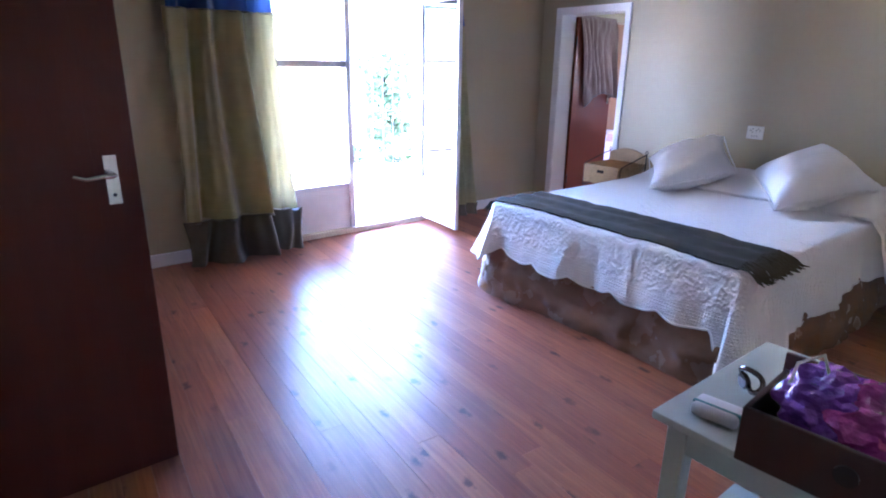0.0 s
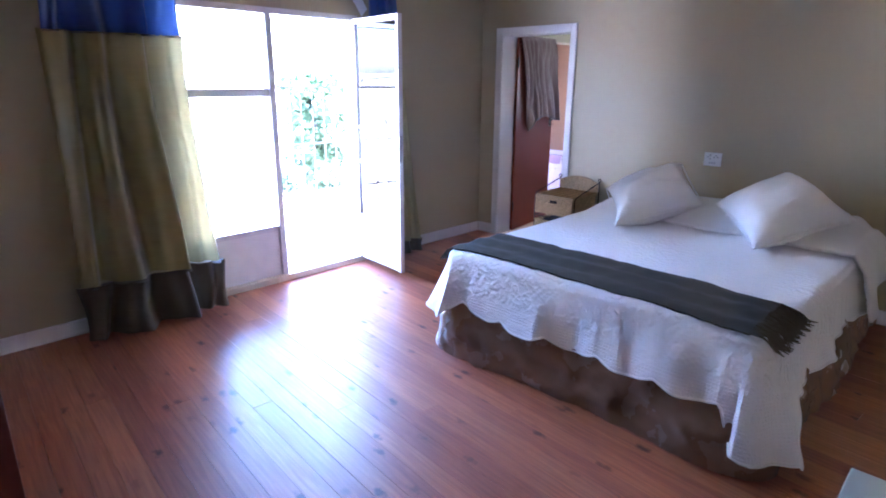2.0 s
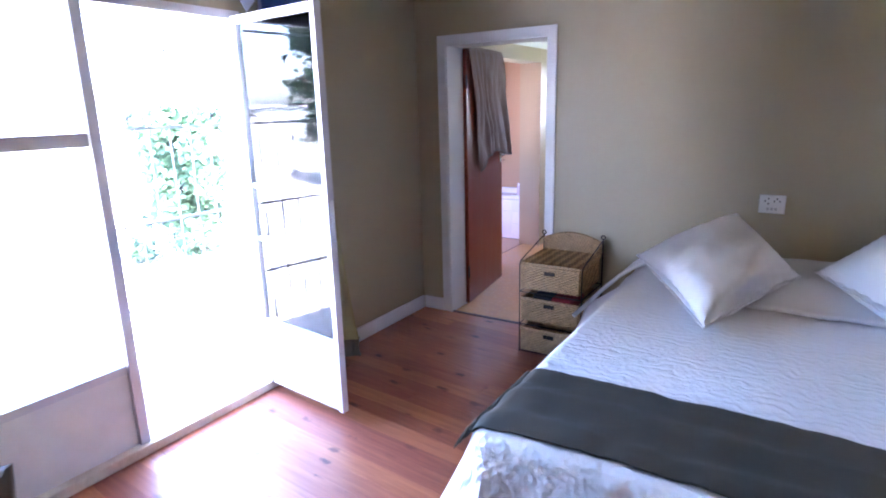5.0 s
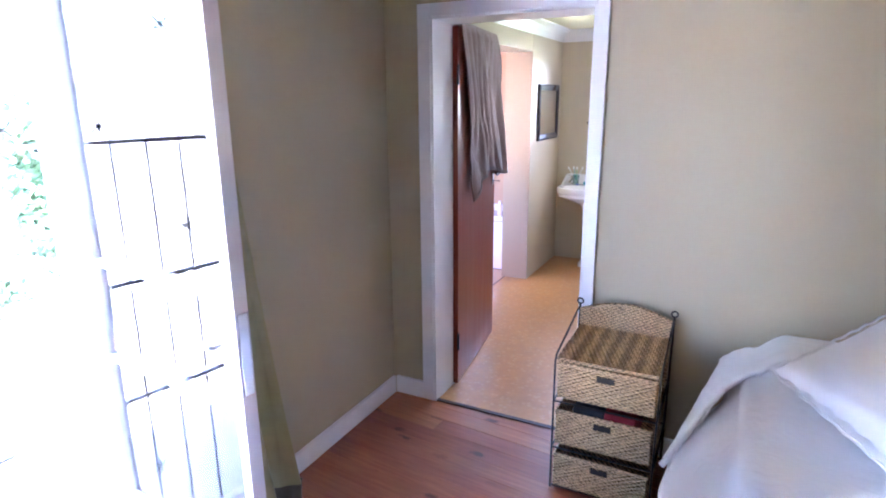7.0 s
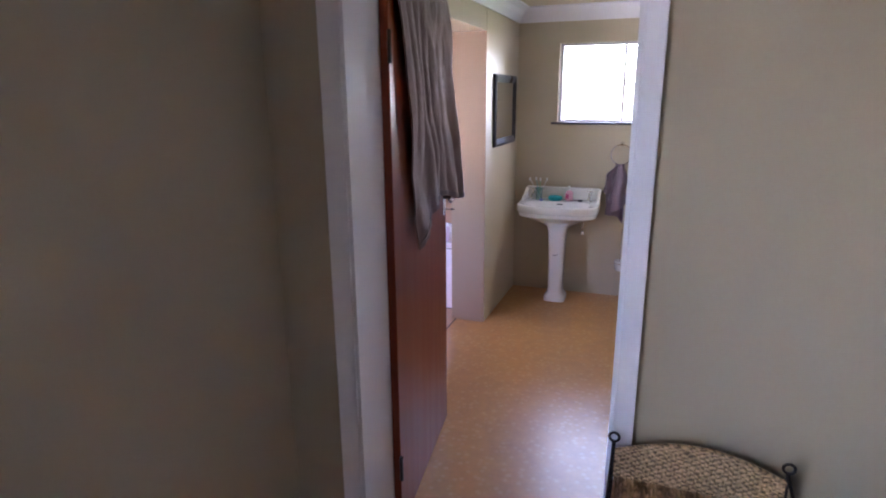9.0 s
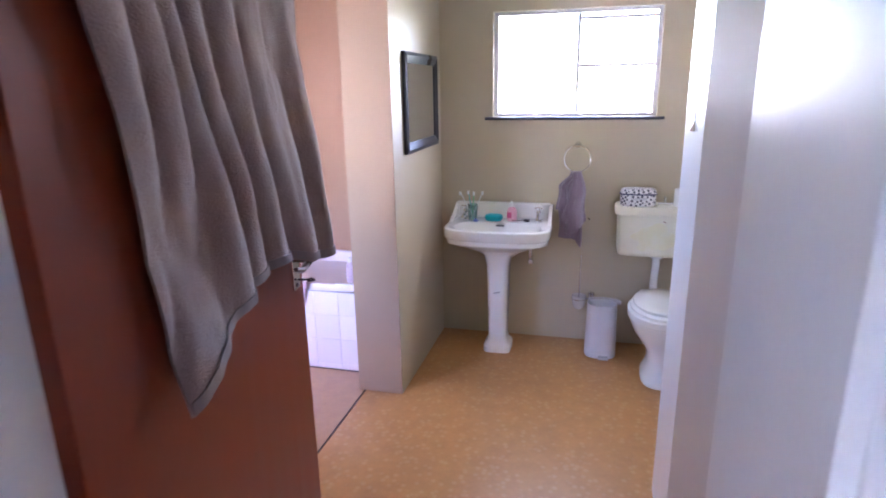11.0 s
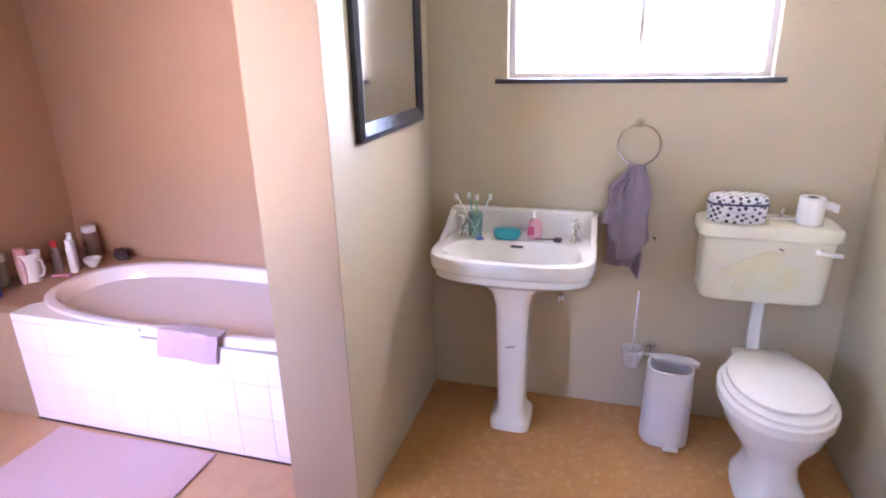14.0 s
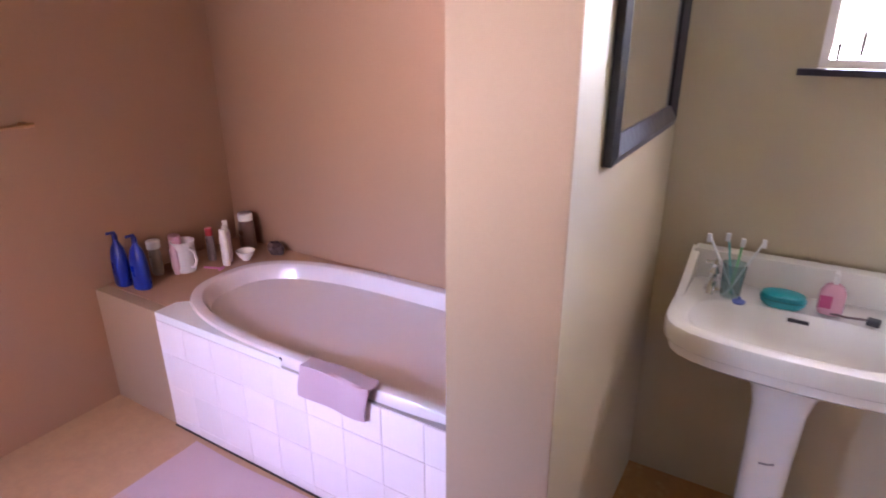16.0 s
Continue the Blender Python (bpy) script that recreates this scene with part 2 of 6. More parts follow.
tr, gl, mx, fr = N.new("ShaderNodeBsdfTransparent"), N.new("ShaderNodeBsdfGlossy"), N.new("ShaderNodeMixShader"), N.new("ShaderNodeFresnel")
gl.inputs["Roughness"].default_value = 0.02
L.new(fr.outputs[0], mx.inputs[0]), L.new(tr.outputs[0], mx.inputs[1]), L.new(gl.outputs[0], mx.inputs[2])
L.new(mx.outputs[0], N["Material Output"].inputs[0])
M["dark_cover"] = material("dark bounce cover", (0.06, 0.085, 0.03), rough=0.9, vary=0.3, scale=3, fine=60, bump=0.6, depth=0.01)
M["ground"] = material("pale concrete paving", (0.42, 0.40, 0.37), rough=0.85, vary=0.15, scale=1.0, fine=30)
M["leaf"] = material("leaves", (0.05, 0.09, 0.045), rough=0.55, vary=0.4, scale=3, fine=20, bump=0, random_tint=0.3)
M["bark"] = material("bark", (0.13, 0.09, 0.06), rough=0.9, vary=0.3, scale=12, bump=0.6, depth=0.02)
M["boundary"] = material("whitewashed wall", (0.62, 0.60, 0.57), rough=0.85, vary=0.1, scale=1.5, fine=30)


for key in ("curtain", "curtain_blue", "curtain_dark"):
    N, L, b = nodes_of(M[key])
    tl, ms = N.new("ShaderNodeBsdfTranslucent"), N.new("ShaderNodeMixShader")
    L.new(b.inputs["Base Color"].links[0].from_socket, tl.inputs[0])
    ms.inputs[0].default_value = {"curtain": 0.42, "curtain_blue": 0.45, "curtain_dark": 0.3}[key]
    L.new(b.outputs[0], ms.inputs[1]), L.new(tl.outputs[0], ms.inputs[2]), L.new(ms.outputs[0], N["Material Output"].inputs[0])


def weave_pattern(m, across, along, flat, dark, light):
    """Darkens a woven material in small staggered blocks, as strands pass over and under."""
    N, L, b = nodes_of(m)
    src = b.inputs["Base Color"].links[0].from_socket
    tc, sep = N.new("ShaderNodeTexCoord"), N.new("ShaderNodeSeparateXYZ")
    L.new(tc.outputs["Object"], sep.inputs[0])

    def calc(op, a, c):
        n = N.new("ShaderNodeMath")
        n.operation = op
        for k, v in enumerate((a, c)):
            if isinstance(v, (int, float)):
                n.inputs[k].default_value = v
            elif v is not None:
                L.new(v, n.inputs[k])
        return n.outputs[0]
    side = sep.outputs[0] if flat else calc("ADD", sep.outputs[0], sep.outputs[1])
    up = sep.outputs[1] if flat else sep.outputs[2]
    jig = N.new("ShaderNodeTexNoise")
    jig.inputs["Scale"].default_value = 55
    L.new(tc.outputs["Object"], jig.inputs[0])
    wob = calc("MULTIPLY", jig.outputs[0], 6.0 if flat else 9.0)
    s1 = calc("SINE", calc("ADD", calc("MULTIPLY", side, 2 * math.pi / across), wob), None)
    s2 = calc("SINE", calc("ADD", calc("MULTIPLY", up, 2 * math.pi / along), wob), None)
    f = calc("MULTIPLY_ADD", s1 if flat else calc("MULTIPLY", s1, s2), 0.5)
    f.node.inputs[2].default_value = 0.5
    mr = N.new("ShaderNodeMapRange")
    mr.inputs[1].default_value, mr.inputs[2].default_value, mr.inputs[3].default_value, mr.inputs[4].default_value = 0.15, 0.85, dark, light
    L.new(f, mr.inputs[0])
    hsv = N.new("ShaderNodeHueSaturation")
    L.new(mr.outputs[0], hsv.inputs["Value"]), L.new(src, hsv.inputs["Color"]), L.new(hsv.outputs[0], b.inputs["Base Color"])


weave_pattern(M["wicker"], 0.026, 0.014, False, 0.30, 1.25)
weave_pattern(M["wicker_top"], 0.062, 0.40, True, 0.60, 1.25)


def plain(name, colour, rough=0.4, metal=0.0):
    if name not in M:
        M[name] = material(name, colour, rough, metal, vary=0.08, scale=14, fine=90, bump=0.03, depth=0.001)
    return M[name]


# ---- mesh tools ----
def finish(name, bm, mat, smooth=False):
    me = bpy.data.meshes.new(name)
    bm.normal_update()
    bm.to_mesh(me)
    bm.free()
    me.materials.append(mat)
    if smooth:
        me.polygons.foreach_set("use_smooth", [True] * len(me.polygons))
        me.set_sharp_from_angle(angle=radians(40))
    return me


def part(name, bm, mat, parent=None, label="", smooth=False, at=None, shadow=True):
    ob = new(name, finish(name, bm, mat, smooth))
    if parent:
        ob.parent = parent
    if at is not None:
        ob.matrix_basis = at
    if label:
        ob["label"] = label
    ob.visible_shadow = shadow
    return ob


def thing(name, m, label, category, group=""):
    return tagged(new(name), label, category, group) if m is None else place(tagged(new(name), label, category, group), m)


def place(ob, m):
    ob.matrix_basis = m
    return ob


def structure(name, bm, mat, label, category, smooth=False):
    return tagged(part(name, bm, mat, smooth=smooth), label, category, kind="structure")


def box(x0, x1, y0, y1, z0, z1, bevel=0.0, bm=None, segments=2):
    b = bmesh.new()
    bmesh.ops.create_cube(b, size=1)
    bmesh.ops.scale(b, vec=(x1 - x0, y1 - y0, z1 - z0), verts=b.verts)
    bmesh.ops.translate(b, vec=((x0 + x1) / 2, (y0 + y1) / 2, (z0 + z1) / 2), verts=b.verts)
    if bevel:
        bmesh.ops.bevel(b, geom=b.edges[:], offset=bevel, segments=segments, affect="EDGES", profile=0.6)
    return join(bm, b)


def join(bm, b):
    """Adds mesh b to mesh bm."""
    if bm is None:
        return b
    me = bpy.data.meshes.new("tmp")
    b.to_mesh(me)
    b.free()
    bm.from_mesh(me)
    bpy.data.meshes.remove(me)
    return bm


def turned(profile, n=32, bm=None, cap=True, sx=1.0, sy=1.0, at=(0, 0, 0)):
    """A surface of revolution about z through (radius, height) pairs."""
    b = bmesh.new()
    rings = []
    for r, z in profile:
        rings.append([b.verts.new((at[0] + r * sx * math.cos(2 * math.pi * i / n), at[1] + r * sy * math.sin(2 * math.pi * i / n), at[2] + z)) for i in range(n)])
    for a1, a2 in zip(rings, rings[1:]):
        for i in range(n):
            b.faces.new((a1[i], a1[(i + 1) % n], a2[(i + 1) % n], a2[i]))
    if cap:
        b.faces.new(rings[0][::-1])
        b.faces.new(rings[-1])
    bmesh.ops.recalc_face_normals(b, faces=b.faces)
    return join(bm, b)


def tube(points, r, n=10, bm=None, closed=False):
    """A round bar along points."""
    b = bmesh.new()
    pts = [Vector(p) for p in points]
    rings = []
    side = None
    for i, p in enumerate(pts):
        nxt = pts[(i + 1) % len(pts)] if closed or i < len(pts) - 1 else p
        prv = pts[i - 1] if closed or i > 0 else p
        d = (nxt - prv).normalized()
        if side is None:
            side = d.orthogonal().normalized()
        side = (side - d * side.dot(d)).normalized()
        up = d.cross(side)
        rad = r[i] if isinstance(r, (list, tuple)) else r
        rings.append([b.verts.new(p + (side * math.cos(2 * math.pi * k / n) + up * math.sin(2 * math.pi * k / n)) * rad) for k in range(n)])
    pairs = list(zip(rings, rings[1:])) + ([(rings[-1], rings[0])] if closed else [])
    for a1, a2 in pairs:
        for k in range(n):
            b.faces.new((a1[k], a1[(k + 1) % n], a2[(k + 1) % n], a2[k]))
    if not closed:
        b.faces.new(rings[0][::-1])
        b.faces.new(rings[-1])
    bmesh.ops.recalc_face_normals(b, faces=b.faces)
    return join(bm, b)


def sheet(f, nu, nv, thick=0.0, wrap=False):
    """A cloth or shell from f(u, v), u and v from 0 to 1; with a thickness if asked."""
    b = bmesh.new()
    g = [[b.verts.new(f(i / nu, j / nv)) for j in range(nv + 1)] for i in range(nu if wrap else nu + 1)]
    n = len(g)
    for i in range(nu):
        for j in range(nv):
            b.faces.new((g[i][j], g[(i + 1) % n][j], g[(i + 1) % n][j + 1], g[i][j + 1]))
    if thick:
        b.normal_update()
        bmesh.ops.solidify(b, geom=b.faces[:], thickness=thick)
    return b


def loft(rings, bm=None, cap=True):
    """Skins rings of points with the same count."""
    b = bmesh.new()
    vs = [[b.verts.new(p) for p in r] for r in rings]
    n = len(vs[0])
    for a1, a2 in zip(vs, vs[1:]):
        for i in range(n):
            b.faces.new((a1[i], a1[(i + 1) % n], a2[(i + 1) % n], a2[i]))
    if cap:
        b.faces.new(vs[0][::-1])
        b.faces.new(vs[-1])
    bmesh.ops.recalc_face_normals(b, faces=b.faces)
    return join(bm, b)


def squircle(cx, cy, z, rx, ry, p=4.0, n=48):
    out = []
    for i in range(n):
        a = 2 * math.pi * i / n
        c, s = math.cos(a), math.sin(a)
        k = (abs(c) ** p + abs(s) ** p) ** (-1 / p)
        out.append((cx + rx * c * k, cy + ry * s * k, z))
    return out


# ---- structure: plan in metres ----
T = 0.22
DX0, DX1, DTOP = 0.268, 1.065, 2.04
FY0, FY1, FTOP, FBOT = -3.20, -1.60, 2.11, 0.05
ROOM_X, ROOM_Y, ROOM_Z = 5.4, -5.48, 2.75
BZ = 2.29
BACK = 3.30
AX0, AY0 = -2.05, 0.95
PT = 0.24
PIL_Y, PIL_TOP = 2.37, 2.04
BWX = 1.66

structure("subfloor", box(0, ROOM_X, ROOM_Y, 0.0, -0.06, -0.022), M["subfloor"], "dark void under the bedroom floorboards", "floor")
bm = box(-T, 0, ROOM_Y - T, FY0, -0.1, ROOM_Z)
box(-T, 0, FY1, 0, -0.1, ROOM_Z, bm=bm)
box(-T, 0, FY0, FY1, FTOP, ROOM_Z, bm=bm)
structure("wall_window", bm, M["wall"], "cream painted bedroom wall with french doors in it", "wall")
bm = box(-T, DX0, 0, T, -0.1, ROOM_Z)
box(DX1, ROOM_X + T, 0, T, -0.1, ROOM_Z, bm=bm)
box(DX0, DX1, 0, T, DTOP, ROOM_Z, bm=bm)
structure("wall_bathroom_door", bm, M["wall"], "cream painted bedroom wall behind the bed head", "wall")
structure("wall_east", box(ROOM_X, ROOM_X + T, ROOM_Y - T, 0, -0.1, ROOM_Z), M["wall"], "plain cream painted bedroom wall", "wall")
EX0, EX1 = 2.44, 3.28
bm = box(0, EX0, ROOM_Y - T, ROOM_Y, -0.1, ROOM_Z)
box(EX1, ROOM_X, ROOM_Y - T, ROOM_Y, -0.1, ROOM_Z, bm=bm)
box(EX0, EX1, ROOM_Y - T, ROOM_Y, 2.06, ROOM_Z, bm=bm)
structure("wall_entry", bm, M["wall"], "plain cream painted bedroom wall by the entrance", "wall")
bm = box(1.6, 4.1, -7.0, -6.85, -0.1, ROOM_Z)
box(1.6, 1.75, -6.85, ROOM_Y - T, -0.1, ROOM_Z, bm=bm)
box(3.95, 4.1, -6.85, ROOM_Y - T, -0.1, ROOM_Z, bm=bm)
structure("wall_hall", bm, M["wall"], "plain cream painted hall walls beyond the entrance", "wall")
structure("floor_hall", box(1.75, 3.95, -6.85, ROOM_Y, -0.06, -0.002), M["door_wood"], "dark timber hall floor", "floor")
structure("ceiling_hall", box(1.6, 4.1, -7.0, ROOM_Y - T, ROOM_Z, ROOM_Z + 0.1), M["ceiling"], "flat cream hall ceiling", "ceiling")
structure("ceiling_bedroom", box(-T, ROOM_X + T, ROOM_Y - T, T, ROOM_Z, ROOM_Z + 0.1), M["wall"], "flat cream bedroom ceiling", "ceiling")
bm = box(-PT, 0, T, AY0 + 0.10, -0.1, BZ)
box(-PT, 0, AY0 + 0.10, PIL_Y, PIL_TOP, BZ, bm=bm)
structure("wall_bath_west", bm, M["bath_wall"], "plastered bathroom wall with a lintel over the bath opening", "wall")
structure("pillar", box(-PT, 0, PIL_Y + 0.006, BACK, -0.1, BZ), M["bath_wall"], "cream painted wall end beside the basin carrying the mirror", "wall")
# Thin slab that makes the wall end tan where its sides are cream.
structure("pillar_face", box(-PT - 0.008, 0, PIL_Y, PIL_Y + 0.006, -0.1, PIL_TOP, 0.002), M["pillar"], "tan end face of the wall beside the bath opening", "wall")
WX0, WX1, WZ0, WZ1 = 0.33, 1.28, 1.42, 2.02
bm = box(-T, WX0, BACK, BACK + T, -0.1, BZ)
box(WX1, BWX + T, BACK, BACK + T, -0.1, BZ, bm=bm)
box(WX0, WX1, BACK, BACK + T, -0.1, WZ0, bm=bm)
box(WX0, WX1, BACK, BACK + T, WZ1, BZ, bm=bm)
structure("wall_bath_back", bm, M["bath_wall"], "cream painted bathroom wall behind basin and toilet", "wall")
structure("wall_bath_east", box(BWX, BWX + T, T, BACK, -0.1, BZ), M["bath_wall"], "cream painted bathroom side wall", "wall")
structure("wall_alcove_back", box(AX0 - T, -T, BACK, BACK + T, -0.1, BZ), M["alcove"], "tan plastered wall behind the bathtub", "wall")
structure("wall_alcove_west", box(AX0 - T, AX0, AY0 - T, BACK, -0.1, BZ), M["alcove"], "tan plastered wall at the end of the bathtub", "wall")
VX0, VX1, VZ0, VZ1 = -1.55, -0.65, 0.85, 1.50
bm = box(AX0, VX0, AY0 - T, AY0, -0.1, BZ)
box(VX1, -T, AY0 - T, AY0, -0.1, BZ, bm=bm)
box(VX0, VX1, AY0 - T, AY0, -0.1, VZ0, bm=bm)
box(VX0, VX1, AY0 - T, AY0, VZ1, BZ, bm=bm)
structure("wall_alcove_front", bm, M["alcove"], "tan plastered wall facing the bathtub with a window", "wall")
structure("ceiling_bathroom", box(AX0 - T, BWX + T, AY0 - T, BACK + T, BZ, BZ + 0.1), M["ceiling"], "pale yellow bathroom ceiling", "ceiling")
structure("ceiling_passage", box(-T, BWX + T, T, AY0 - T, BZ, BZ + 0.1), M["ceiling"], "pale yellow ceiling inside the bathroom door", "ceiling")
structure("floor_bathroom", box(-T + 0.01, BWX, 0.0, BACK, -0.08, 0.0), M["lino"], "ochre mottled sheet flooring, worn and slightly glossy", "floor")
structure("floor_alcove", box(AX0, -T + 0.0075, AY0, BACK, -0.08, 0.0), M["lino_alcove"], "ochre mottled sheet flooring beside the bathtub, toned to dim pinkish light", "floor")
# Unseen dark sheet added here; it keeps sunlit ground from bouncing into the bathroom.
structure("lawn", box(-2.6, 16, 3.55, 30, -0.118, -0.10), M["dark_cover"], "unseen dark sheet added behind the bathroom to cut bounced light", "ground")
structure("ground", box(-60, 60, -60, 60, -0.4, -0.12), M["ground"], "pale sunlit paving and garden ground", "ground")
PX = 1.235
structure("partition", box(PX, BWX, 1.50, 1.86, 0, BZ), M["white"], "white painted cupboard partition beside the toilet", "wall")
# ---- french doors ----
fd = tagged(new("window_1"), "white steel french doors, one leaf open to the room", "window", kind="structure")
for nm, a in (("window_frame", (-0.06, 0.0, FY0, FY0 + 0.045, FBOT, FTOP)), ("window_frame", (-0.06, 0.0, FY1 - 0.045, FY1, FBOT, FTOP)), ("window_frame", (-0.06, 0.0, FY0 + 0.045, FY1 - 0.045, FTOP - 0.045, FTOP)), ("mullion", (-0.07, 0.005, -2.45, -2.40, FBOT, FTOP - 0.045))):
    part(nm, box(*a, 0.004), M["steel_white"], fd)
part("window_sill", box(-T, 0.03, FY0, FY1, -0.0, FBOT, 0.006), M["sill_worn"], fd, "worn white painted timber threshold")
for z0, z1 in ((1.475, 1.535), (0.425, 0.465)):
    part("rail", box(-0.05, -0.01, FY0 + 0.045, -2.45, z0, z1, 0.003), M["steel_white"], fd)
part("panel", box(-0.04, -0.02, FY0 + 0.045, -2.45, FBOT, 0.425), M["white_worn"], fd, "white kick panel")
for z0, z1 in ((0.465, 1.475), (1.535, FTOP - 0.045)):
    part("pane", box(-0.033, -0.028, FY0 + 0.045, -2.45, z0, z1), M["glass"], fd, shadow=False)
# open leaf, hinged at the right jamb
leaf = thing("french_door_leaf", pose(0.0, -1.645, FBOT, 0, 0, -6), "white steel glazed door leaf standing open into the room", "door")
LW, LH = 0.66, 2.03
for a in ((0, 0.04, -0.02, 0.02, 0, LH), (LW - 0.032, LW, -0.02, 0.02, 0, LH), (0.04, LW - 0.04, -0.02, 0.02, LH - 0.04, LH), (0.04, LW - 0.04, -0.018, 0.018, 0.36, 0.40)):
    part("stile", box(*a, 0.003), M["steel_white"], leaf)
part("panel", box(0.04, LW - 0.04, -0.008, 0.008, 0.0, 0.36), M["white_worn"], leaf, "white steel kick panel")
part("pane", box(0.04, LW - 0.04, -0.0025, 0.0025, 0.40, LH - 0.04), M["glass"], leaf, shadow=False)

# ---- bathroom door frame ----
fr = tagged(new("door_1"), "white painted door frame between bedroom and bathroom", "door frame", kind="structure")
for a in ((DX0 - 0.07, DX0, -0.02, 0.0, 0, DTOP + 0.06), (DX1, DX1 + 0.052, -0.02, 0.0, 0, DTOP + 0.06), (DX0, DX1, -0.02, 0.0, DTOP, DTOP + 0.06)):
    part("architrave", box(*a, 0.004), M["white"], fr)
for a in ((DX0, DX0 + 0.012, -0.016, T, 0, DTOP), (DX1 - 0.012, DX1, -0.016, T, 0, DTOP), (DX0, DX1, -0.016, T, DTOP - 0.012, DTOP - 0.0)):
    part("jamb", box(*a), M["white"], fr)
bd = thing("bathroom_door", pose(DX0 + 0.001, T - 0.015, 0.01, 0, 0, 98), "dark red-brown wooden door standing open with a towel over it", "door")
part("leaf", box(0, 0.84, -0.04, 0, 0, 2.01, 0.003), M["bath_door"], bd)
ed = thing("entry_door", pose(2.43, -5.475, 0.012, 0, 0, 90), "dark red-brown wooden entrance door standing open", "door")
part("leaf", box(0, 0.84, -0.04, 0, 0, 2.03, 0.003), M["door_wood"], ed)
bb = lambda *a: structure("baseboard", box(*a, 0.004), M["white"], "white painted skirting board", "skirting board")
bb(0, 0.02, ROOM_Y, FY0, 0, 0.10)
bb(0, 0.02, FY1, -0.0205, 0, 0.10)
bb(0.0205, DX0 - 0.07, -0.02, 0, 0, 0.10)
bb(DX1 + 0.052, ROOM_X, -0.02, 0, 0, 0.10)

ef = tagged(new("door_3"), "white painted frame of the entrance door", "door frame", kind="structure")
for a in ((EX0 - 0.06, EX0, ROOM_Y, ROOM_Y + 0.004, 0, 2.12), (EX1, EX1 + 0.06, ROOM_Y, ROOM_Y + 0.015, 0, 2.12), (EX0, EX1, ROOM_Y, ROOM_Y + 0.015, 2.06, 2.12)):
    part("architrave", box(*a), M["white"], ef)


def lever_handle(parent, x, z, side, lever, label="chrome lever handle", plate_w=0.045, plate_h=0.19):
    """A back plate with a lever and keyhole on the face y = 0 of a leaf; side: which way y looks; lever: which way x points."""
    h = part("handle", box(x - plate_w / 2, x + plate_w / 2, min(0, side * 0.004), max(0, side * 0.004), z - plate_h * 0.62, z + plate_h * 0.38, 0.0015), M["chrome"], parent, label)
    part("lever", tube([(x, side * 0.003, z), (x, side * 0.035, z), (x + lever * 0.008, side * 0.046, z), (x + lever * 0.03, side * 0.05, z + 0.002), (x + lever * 0.08, side * 0.05, z - 0.004), (x + lever * 0.115, side * 0.048, z + 0.008)], [0.009, 0.009, 0.009, 0.009, 0.008, 0.006]), M["chrome"], h, smooth=True)
    part("keyhole", tube([(x, side * 0.004, z - 0.07), (x, side * 0.006, z - 0.07)], 0.006), M["black_frame"], h)
    return h


# ---- details of doors ----
h = lever_handle(ed, 0.760, 1.14, 1, -1, plate_h=0.165, plate_w=0.04)
for o in (h,):
    o.matrix_basis = pose(0, -0.04, 0, 0, 0, 0) @ Matrix.Diagonal((1, -1, 1, 1))
for x0, x1 in ((0.71, 0.718),):
    part("groove", box(x0, x0 + 0.003, -0.0408, -0.040, 0.0, 2.03), M["door_wood"], ed, "fine vertical veneer joint")
h = lever_handle(bd, 0.79, 1.165, 1, -1, "aged bronze lever handle", plate_h=0.13)
for piece in h.children:
    piece.data.materials[0] = plain("aged bronze", (0.14, 0.10, 0.085), 0.3, 0.85)
h.matrix_basis = pose(0, -0.04, 0) @ Matrix.Diagonal((1, -1, 1, 1))
part("key", tube([(0.79, -0.046, 1.11), (0.79, -0.070, 1.11), (0.801, -0.080, 1.11), (0.79, -0.091, 1.11), (0.779, -0.080, 1.11), (0.79, -0.070, 1.11)], 0.0025), M["iron"], bd, "small dark key in the lock")
for z in (0.22, 1.72):
    part("hinge", tube([(-0.004, -0.044, z), (-0.004, -0.044, z + 0.10)], 0.007), M["black_frame"], bd, "dark steel butt hinge", smooth=True)
structure("door_2", box(DX0 + 0.012, DX1 - 0.012, -0.015, 0.012, 0.0, 0.007, 0.002), M["threshold"], "dark metal threshold strip in the bathroom doorway", "threshold")
structure("floor_strip", box(-T + 0.001, -T + 0.008, AY0 + 0.1, PIL_Y, 0.0, 0.003), M["threshold"], "dark joint strip between two floor sheets", "threshold")

# white door in the bathroom
wd = thing("white_door", pose(PX - 0.001, 1.499, 0.01, 0, 0, -76.5), "white gloss painted door standing open in the bathroom", "door")
part("leaf", box(0, 0.735, 0.0, 0.038, 0, 2.03, 0.004), M["white"], wd)
h = lever_handle(wd, 0.662, 1.085, -1, -1, "dull steel lever handle")
for piece in [h] + list(h.children):
    if not piece.name.startswith("keyhole"):
        piece.data.materials[0] = plain("dull steel", (0.30, 0.30, 0.34), 0.28, 0.9)
structure("partition_door_side", box(1.45, BWX, T, 1.50, 0, BZ), M["white"], "white painted cupboard side behind the open white door", "wall")
cord = thing("light_pull_cord", pose(PX - 0.02, 1.545, 1.46), "thin pull cord with a small dark metal bell end", "pull cord")
part("cord", tube([(0, 0, 0.03), (0.002, 0.004, 0.3), (0, 0.01, 0.6), (0.018, 0.01, 0.829)], 0.0016, 6), M["iron"], cord)
part("weight", turned([(0.011, 0), (0.011, 0.004), (0.004, 0.028), (0.002, 0.034)], 16), M["chrome"], cord, smooth=True)

